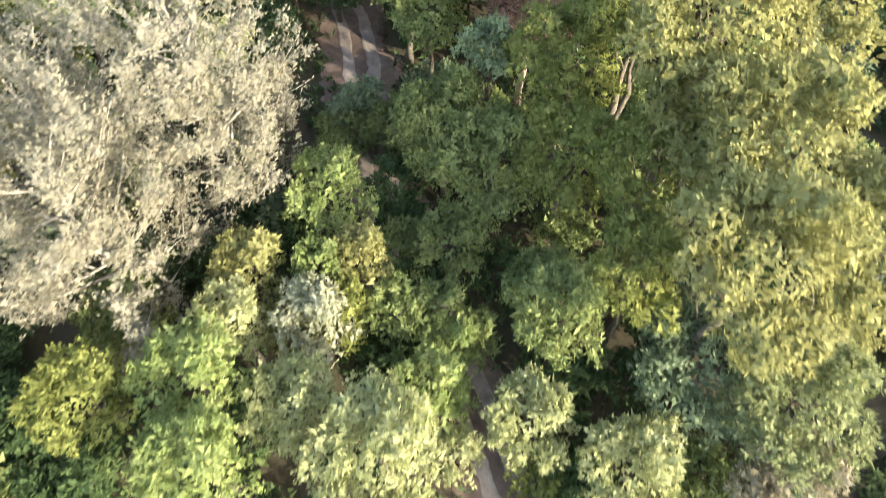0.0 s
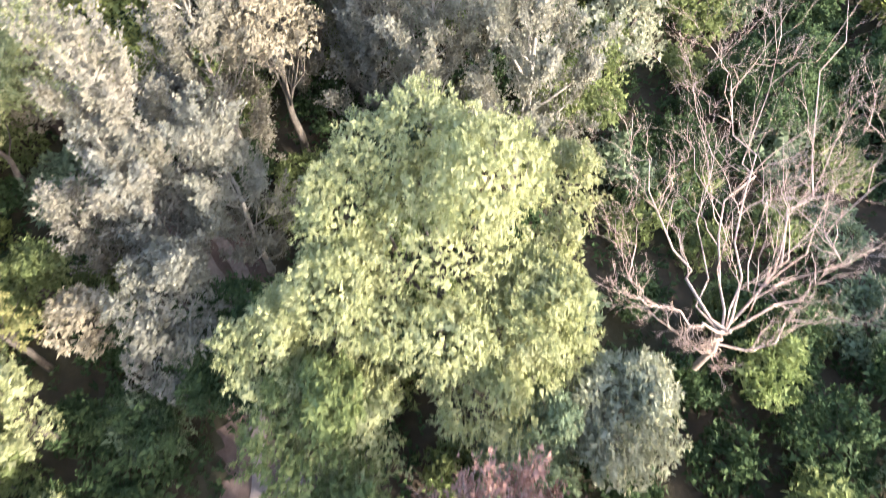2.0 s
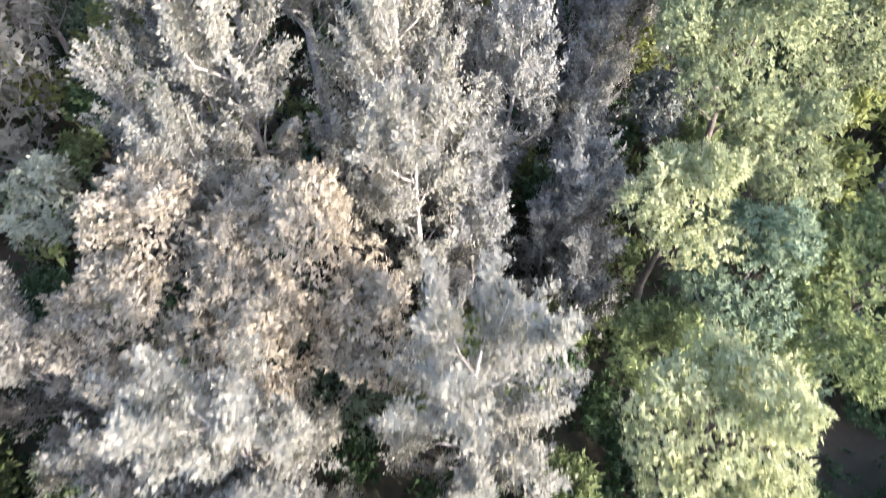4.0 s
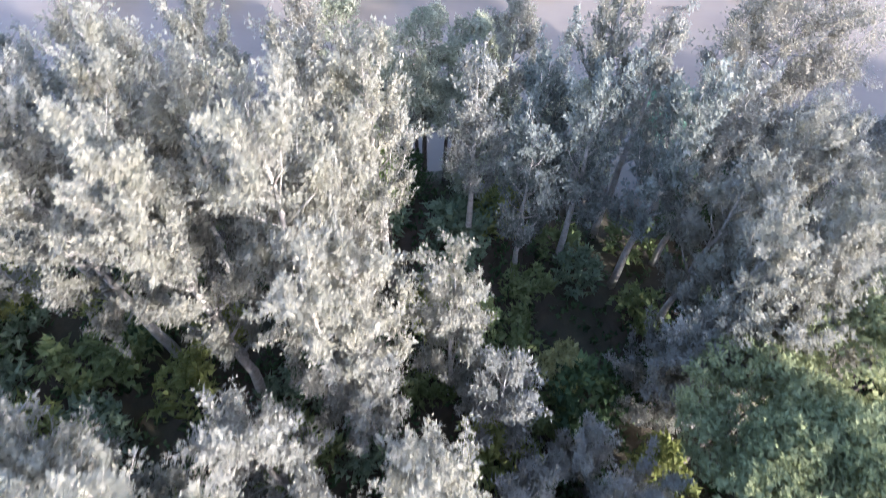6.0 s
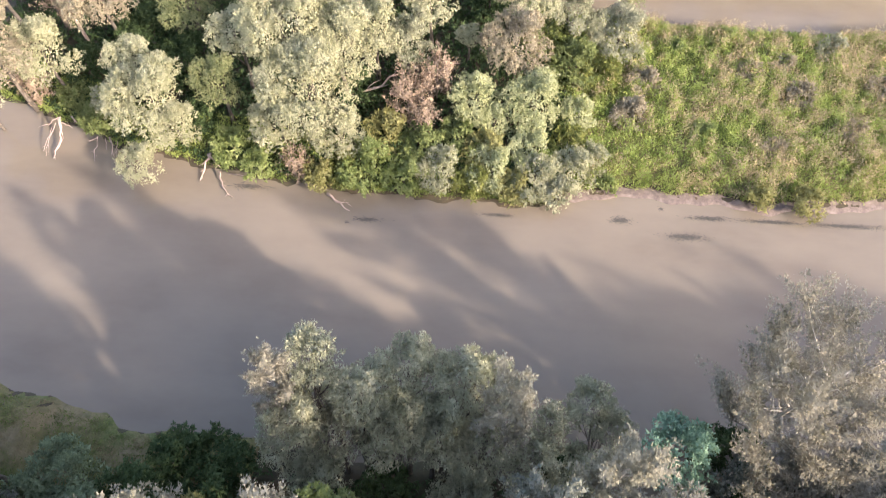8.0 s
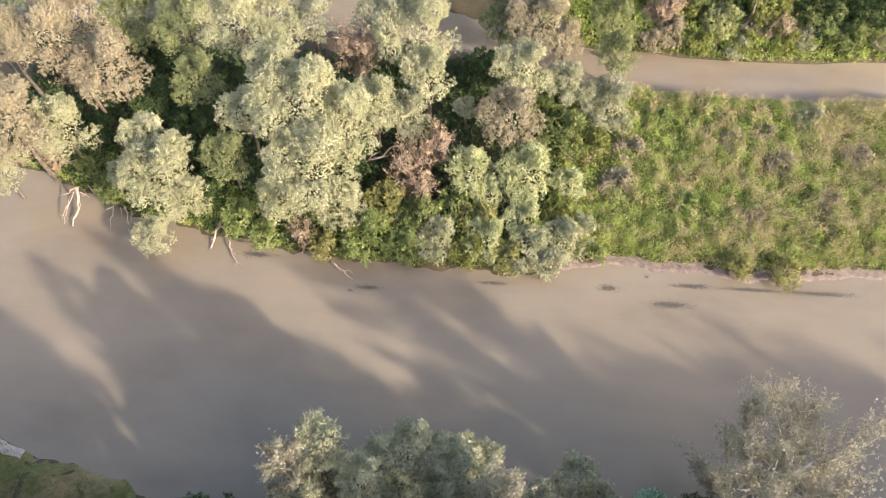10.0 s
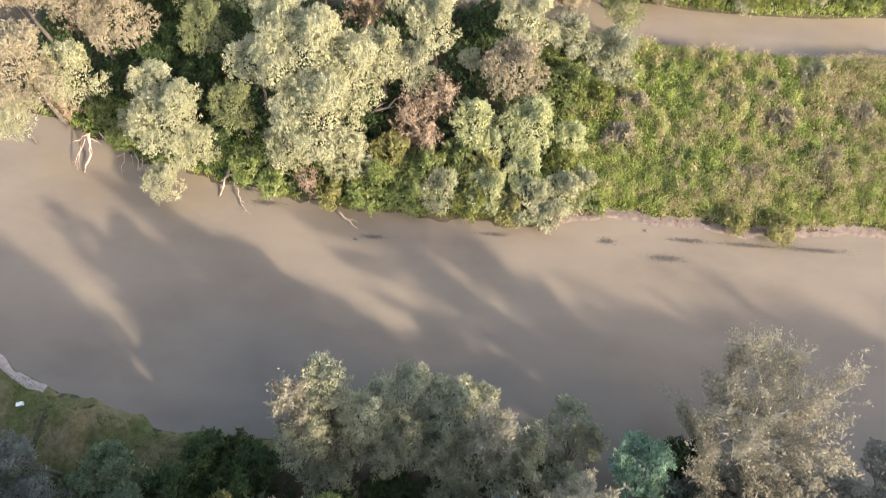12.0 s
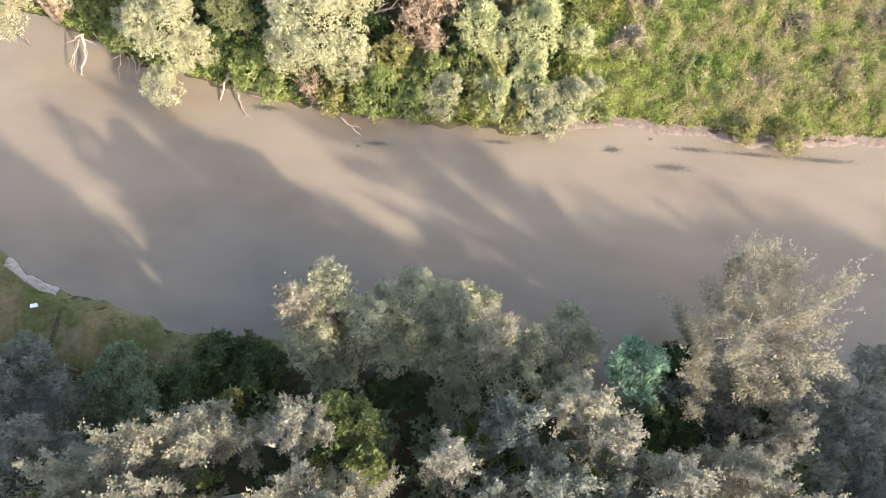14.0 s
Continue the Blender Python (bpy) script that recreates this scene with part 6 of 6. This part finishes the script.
# ---- the bare dead tree ----
def dead_tree(label, x, y, hub, tips):
    """A leafless tree: a trunk to the fork and a limb, with its boughs and twigs, to each tip."""
    rng = np.random.default_rng(5)
    top = new("dead_tree")
    top.location = (x, y, land(x, y) - 0.05)
    tagged(top, label, "tree")
    foot = Vector(top.location)
    fork = Vector(hub) - foot
    trunk = Limbs()
    stem = bent(rng, (0, 0, -0.1), fork, 5, 0.05)
    trunk.add(stem, [0.27, 0.22, 0.18, 0.14, 0.11, 0.08], 9)
    trunk.put("trunk", BARK["dead"], top)

    def bough(limb, twigs, a, b, g, depth):
        steps = (9, 6, 3, 2)[depth]
        size = (b - a).length
        sway = a.lerp(b, 0.5) + Vector(rng.normal(0, 0.10, 3)) * size + Vector((0, 0, -0.10 if depth == 0 else 0.06)) * size
        line = []
        for i in range(steps + 1):
            f = i / steps
            p = a * (1 - f) ** 2 + sway * (2 * f * (1 - f)) + b * f * f
            line.append(p + Vector(rng.normal(0, 0.032, 3)) * size * (1 if 0 < i else 0))
        (limb if depth < 2 else twigs).add(line, [g * (1 - 0.85 * i / steps) for i in range(steps + 1)], (6, 4, 3, 3)[depth])
        if depth == 3:
            return
        for k in range((13, 8, 5)[depth]):
            f = rng.uniform(0.18, 1.0)
            i = min(int(f * steps), steps - 1)
            s = line[i].lerp(line[i + 1], f * steps - i)
            way = (line[i + 1] - line[i]).normalized()
            side = Vector(rng.normal(0, 1, 3))
            side = (side - way * side.dot(way)).normalized()
            e = s + (way * 0.8 + side * rng.uniform(0.35, 0.9) + Vector((0, 0, 0.3))).normalized() * size * rng.uniform(0.2, 0.42)
            bough(limb, twigs, s, e, max(g * (1 - 0.75 * f) * 0.55, 0.006), depth + 1)

    for t in tips:
        limb, twigs = Limbs(), Limbs()
        f = rng.uniform(2.6, 5.0)
        start = stem[int(f)].lerp(stem[min(int(f) + 1, 5)], f % 1)
        bough(limb, twigs, start, Vector(t) - foot, rng.uniform(0.045, 0.08), 0)
        tagged(twigs.put("twig_spray", BARK["dead"], limb.put("limb", BARK["dead"], top)), "", "", "", "stuff")
    return top


dead_tree("bare dead tree with bleached pinkish limbs and twigs in the wood", 12.4, 37.0, (11.8, 35.8, 9.0), (
    (11.7, 47.1, 13.0),
    (13.1, 48.5, 13.5),
    (15.1, 50.2, 14.0),
    (17.3, 49.8, 15.0),
    (7.6, 43.4, 12.5),
    (6.9, 39.3, 11.5),
    (7.2, 36.3, 11.0),
    (17.8, 42.1, 13.5),
    (17.4, 38.6, 12.0),
    (9.6, 34.8, 10.0),
    (10.8, 33.6, 9.8),
    (16.9, 36.0, 10.5),
    (13.1, 41.4, 14.0)))


# ---- low growth ----
def scatter(name, label, category, mat, count, xr, yr, where, length, width, height, seed, upright=0.8):
    """Loose herbs over a stretch of ground; where(x, y) gives the share that grows at a place and its height."""
    rng = np.random.default_rng(seed)
    xs, ys = rng.uniform(*xr, count), rng.uniform(*yr, count)
    base, tall = [], []
    for x, y, k in zip(xs, ys, rng.random(count)):
        share, h = where(x, y)
        if k < share:
            base.append((x, y, land(x, y)))
            tall.append(h)
    base, tall = np.array(base), np.array(tall)
    per = 6
    rep = np.repeat(np.arange(len(base)), per)
    up = rng.uniform(0.05, 1.0, len(rep)) * tall[rep] * height
    at = base[rep] + rng.normal(0, 0.13, (len(rep), 3))
    at[:, 2] = base[rep, 2] + up
    axis = unit(rng.normal(0, 0.6, at.shape) + (0, 0, upright))
    face = unit(rng.normal(0, 0.55, at.shape) + (0, 0, 0.75))
    ob = triangles_object(name, pointed(rng, at, axis, face, length, width), mat, None, label)
    return tagged(ob, "", category, "", "stuff")


def wood_floor(x, y):
    d = abs(x - track_middle(y))
    if y > near_shore(x) - 1 or y < 75 and d < 1.7 or x < -13 and y > near_shore(x) - 7:
        return 0, 0
    k = noise.noise((x * 0.22, y * 0.22, 1))
    return 0.55 + 0.6 * k, 0.6 + 0.8 * max(k, 0)


def meadow(x, y):
    a, b = far_shore(x), channel_middle(x) - 3.0
    if y < a + (0.55 if x > 9 else 0.05) or y > b or x < 7 - 0.3 * (y - 140) and y > a + 4.5:
        return 0, 0
    k = noise.noise((x * 0.35, y * 0.35, 9))
    edge = smooth_step(0.4, 1.8, min(y - a, b - y))
    mound = max(0.0, noise.noise((x * 0.9, y * 0.9, 14)) + 0.15) + 0.6 * max(0.0, noise.noise((x * 2.1, y * 2.1, 17)))
    return 0.55 + 0.9 * mound, (0.35 + 0.25 * edge) * (1.0 + 0.8 * k) + 1.15 * mound * edge


def straw(x, y):
    share, h = meadow(x, y)
    k = 0.8 * noise.noise((x * 0.17, y * 0.22, 21)) + 1.1 * noise.noise((x * 0.8, y * 0.8, 4)) + 0.5 * noise.noise((x * 2.0, y * 2.0, 6))
    return (0.95 if share and k > 0.30 - 0.021 * (x - 15) else 0.02 if share else 0), h * 1.15 + 0.35


WEED = leaf_material("meadow_weeds", (0.095, 0.145, 0.032), (0.27, 0.345, 0.098), (0.43, 0.485, 0.175), 0.3, 0.9, 0.6, (0.42, 0.35, 0.22), 0.66, even=0.7)
TURF = leaf_material("bank_turf", (0.055, 0.085, 0.02), (0.12, 0.155, 0.04), (0.22, 0.22, 0.09), 0.25, 0.5, 0.7, (0.20, 0.15, 0.09), 0.5)
STRAW = leaf_material("straw_plumes", (0.27, 0.215, 0.125), (0.42, 0.345, 0.215), (0.55, 0.465, 0.31), 0.3, 1.4, even=0.75)
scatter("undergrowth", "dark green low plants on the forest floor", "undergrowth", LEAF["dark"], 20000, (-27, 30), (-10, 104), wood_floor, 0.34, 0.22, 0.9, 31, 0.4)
# dark leaf colour deepens the shade in the gaps between the willows
scatter("undergrowth", "low plants under the island's willows, coloured dark to deepen the shade", "undergrowth", LEAF["dark"], 10000, (-46, 10), (128, 152),
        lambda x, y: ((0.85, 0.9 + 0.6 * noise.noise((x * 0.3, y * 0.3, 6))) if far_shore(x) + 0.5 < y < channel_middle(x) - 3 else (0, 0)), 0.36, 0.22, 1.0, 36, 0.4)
scatter("meadow_weeds", "tall green weeds and grasses covering the island", "weeds", WEED, 120000, (-44, 48), (126, 150.5), meadow, 0.18, 0.08, 1.0, 32)
scatter("straw_plumes", "patches of straw-coloured reeds and seed heads", "reeds", STRAW, 52000, (9, 48), (127, 151), straw, 0.14, 0.062, 1.1, 33)
scatter("bank_weeds", "green and tan weeds on the far bank of the back channel", "weeds", WEED, 11000, (8, 50), (154, 166),
        lambda x, y: ((0.9, 0.8 + 0.7 * noise.noise((x * 0.4, y * 0.4, 2))) if y > channel_middle(x) + 3.0 else (0, 0)), 0.32, 0.11, 1.1, 35)
scatter("bank_grass", "short green and yellow tufts of bank grass", "grass", TURF, 16000, (-48, -12), (97, 112),
        lambda x, y: ((0.75, 0.3) if near_shore(x) - 6.5 < y < near_shore(x) else (0, 0)), 0.16, 0.05, 0.5, 34)


# ---- drift wood, rubbish and weed ----
def branch_wood(name, label, x, y, z, lines):
    """Bleached drift wood: each line is a bough, from start to end with its girth, round (x, y, z)."""
    rng = np.random.default_rng(int(abs(x * 7 + y)))
    top = new(name)
    top.location = (x, y, z)
    tagged(top, label, "driftwood")
    for a, b, g in lines:
        limb = Limbs()
        pts = bent(rng, a, b, 5, 0.06)
        limb.add(pts, [g * (1 - 0.7 * i / 5) for i in range(6)], 6)
        for k in (2, 3, 4):
            e = pts[k] + (Vector(b) - Vector(a)) * rng.uniform(0.12, 0.25) + Vector(rng.uniform(-0.45, 0.45, 3))
            limb.add(bent(rng, pts[k], e, 2, 0.1), [g * 0.4, g * 0.25, g * 0.08], 4)
        limb.put("bough", BARK["dead"], top)
    return top


branch_wood("log", "bleached forked log half sunk in the river shallows", -10.8, 126.6, 0.2, (
    ((0.00, 0.00, 0.00), (2.17, -1.55, -0.20), 0.136),
    ((0.84, -0.83, -0.05), (2.01, -0.89, 0.05), 0.063),))
branch_wood("driftwood", "pale fallen boughs reaching from the bank into the water", -21.5, 129.7, 0.9, (
    ((0.00, 0.00, 0.00), (-0.56, -2.45, -0.80), 0.136),
    ((-0.22, -0.20, 0.00), (1.01, -1.16, -0.40), 0.115),
    ((1.01, -1.58, -0.50), (1.60, -3.10, -0.75), 0.084),
    ((1.58, -2.99, -0.75), (2.66, -4.13, -0.85), 0.063),
    ((1.81, -1.62, -0.70), (3.66, -2.04, -0.60), 0.052),))
branch_wood("driftwood", "root ball and bare boughs of a toppled tree at the bank", -35.7, 132.2, 1.6, (
    ((0.00, 0.00, 0.00), (0.32, -1.75, -1.00), 0.168),
    ((0.29, -1.63, -1.00), (0.04, -3.49, -1.50), 0.126),
    ((0.29, -0.45, -0.20), (1.36, -0.83, -0.40), 0.063),
    ((-0.31, -0.44, -0.30), (-0.99, -2.91, -1.30), 0.052),
    ((0.88, 0.36, -0.20), (1.78, -0.33, -0.60), 0.073),
    ((0.16, 0.02, 0.00), (-1.21, -0.91, -0.20), 0.052),
    ((-0.71, -0.57, -0.60), (-0.66, -3.31, -1.40), 0.042),))
branch_wood("driftwood", "thin broken branches standing in the shallow water", -32.0, 130.7, 0.9, (
    ((0.00, 0.00, 0.00), (0.08, -2.05, -0.80), 0.052),
    ((1.05, 0.10, 0.00), (1.67, -1.46, -0.80), 0.073),
    ((0.65, 0.01, -0.10), (0.91, -0.87, -0.60), 0.042),
    ((0.04, 0.07, 0.00), (-0.82, -0.31, -0.30), 0.042),
    ((1.71, -0.06, -0.30), (1.90, -1.32, -0.70), 0.042),))
branch_wood("fallen_trunk", "grey dead trunk lying in a gap between the willows", -9.8, 136.2, 2.0, (
    ((0.00, 0.00, 0.00), (4.10, 1.76, 1.20), 0.168),
    ((0.98, 0.54, 0.00), (2.19, 0.92, 1.00), 0.084),))


def litter_box():
    """A small white lidded box on the grass."""
    top = new("plastic_box")
    x, y = -33.2, 106.5
    top.location = (x, y, land(x, y) + 0.03)
    top.rotation_euler = (0, 0, radians(18))
    tagged(top, "white plastic box lying on the grass of the bank", "box")
    for name, z0, z1, w, d in (("body", 0.0, 0.22, 0.52, 0.28), ("lid", 0.22, 0.27, 0.56, 0.32)):
        bm = bmesh.new()
        bmesh.ops.create_cube(bm, size=1, matrix=Matrix.LocRotScale((0, 0, (z0 + z1) / 2), None, (w, d, z1 - z0)))
        bmesh.ops.bevel(bm, geom=bm.edges[:], offset=0.015, segments=2, affect='EDGES')
        me = bpy.data.meshes.new(name)
        bm.to_mesh(me)
        bm.free()
        me.materials.append(PLASTIC)
        new(name, me).parent = top


litter_box()


def weed_patch(x, y, w, d, seed):
    """A dark tuft of water weed that lies at the surface."""
    rng = np.random.default_rng(seed)
    n = int(520 * w * d)
    a, r = rng.uniform(0, 2 * math.pi, n), np.abs(rng.normal(0, 0.42, n))
    at = np.stack([np.cos(a) * r * w, np.sin(a) * r * d, rng.uniform(0.004, 0.02, n)], 1)
    axis = unit(np.stack([rng.normal(1, 0.5, n), rng.normal(0, 0.35, n), np.zeros(n)], 1))
    ob = triangles_object("water_weed", pointed(rng, at, axis, np.tile((0.0, 0.0, 1.0), (n, 1)), 0.24, 0.04), SILT, None,
                          "dark tuft of water weed at the river's surface")
    ob.location = (x, y, 0.0)
    return tagged(ob, "", "water weed", "weed in the shallows", "stuff")


weed_patch(14.1, 125.7, 1.2, 0.46, 100)
weed_patch(19.4, 124.4, 2.1, 0.46, 101)
weed_patch(21.5, 126.4, 2.5, 0.31, 102)
weed_patch(26.8, 126.4, 3.6, 0.26, 103)
weed_patch(32.8, 126.4, 4.1, 0.31, 104)
weed_patch(-7.1, 124.3, 1.7, 0.31, 105)
weed_patch(-8.8, 123.9, 0.3, 0.15, 106)
weed_patch(3.8, 125.5, 1.8, 0.26, 107)
weed_patch(17.6, 127.1, 0.3, 0.21, 108)
weed_patch(-17.8, 127.0, 2.1, 0.37, 109)
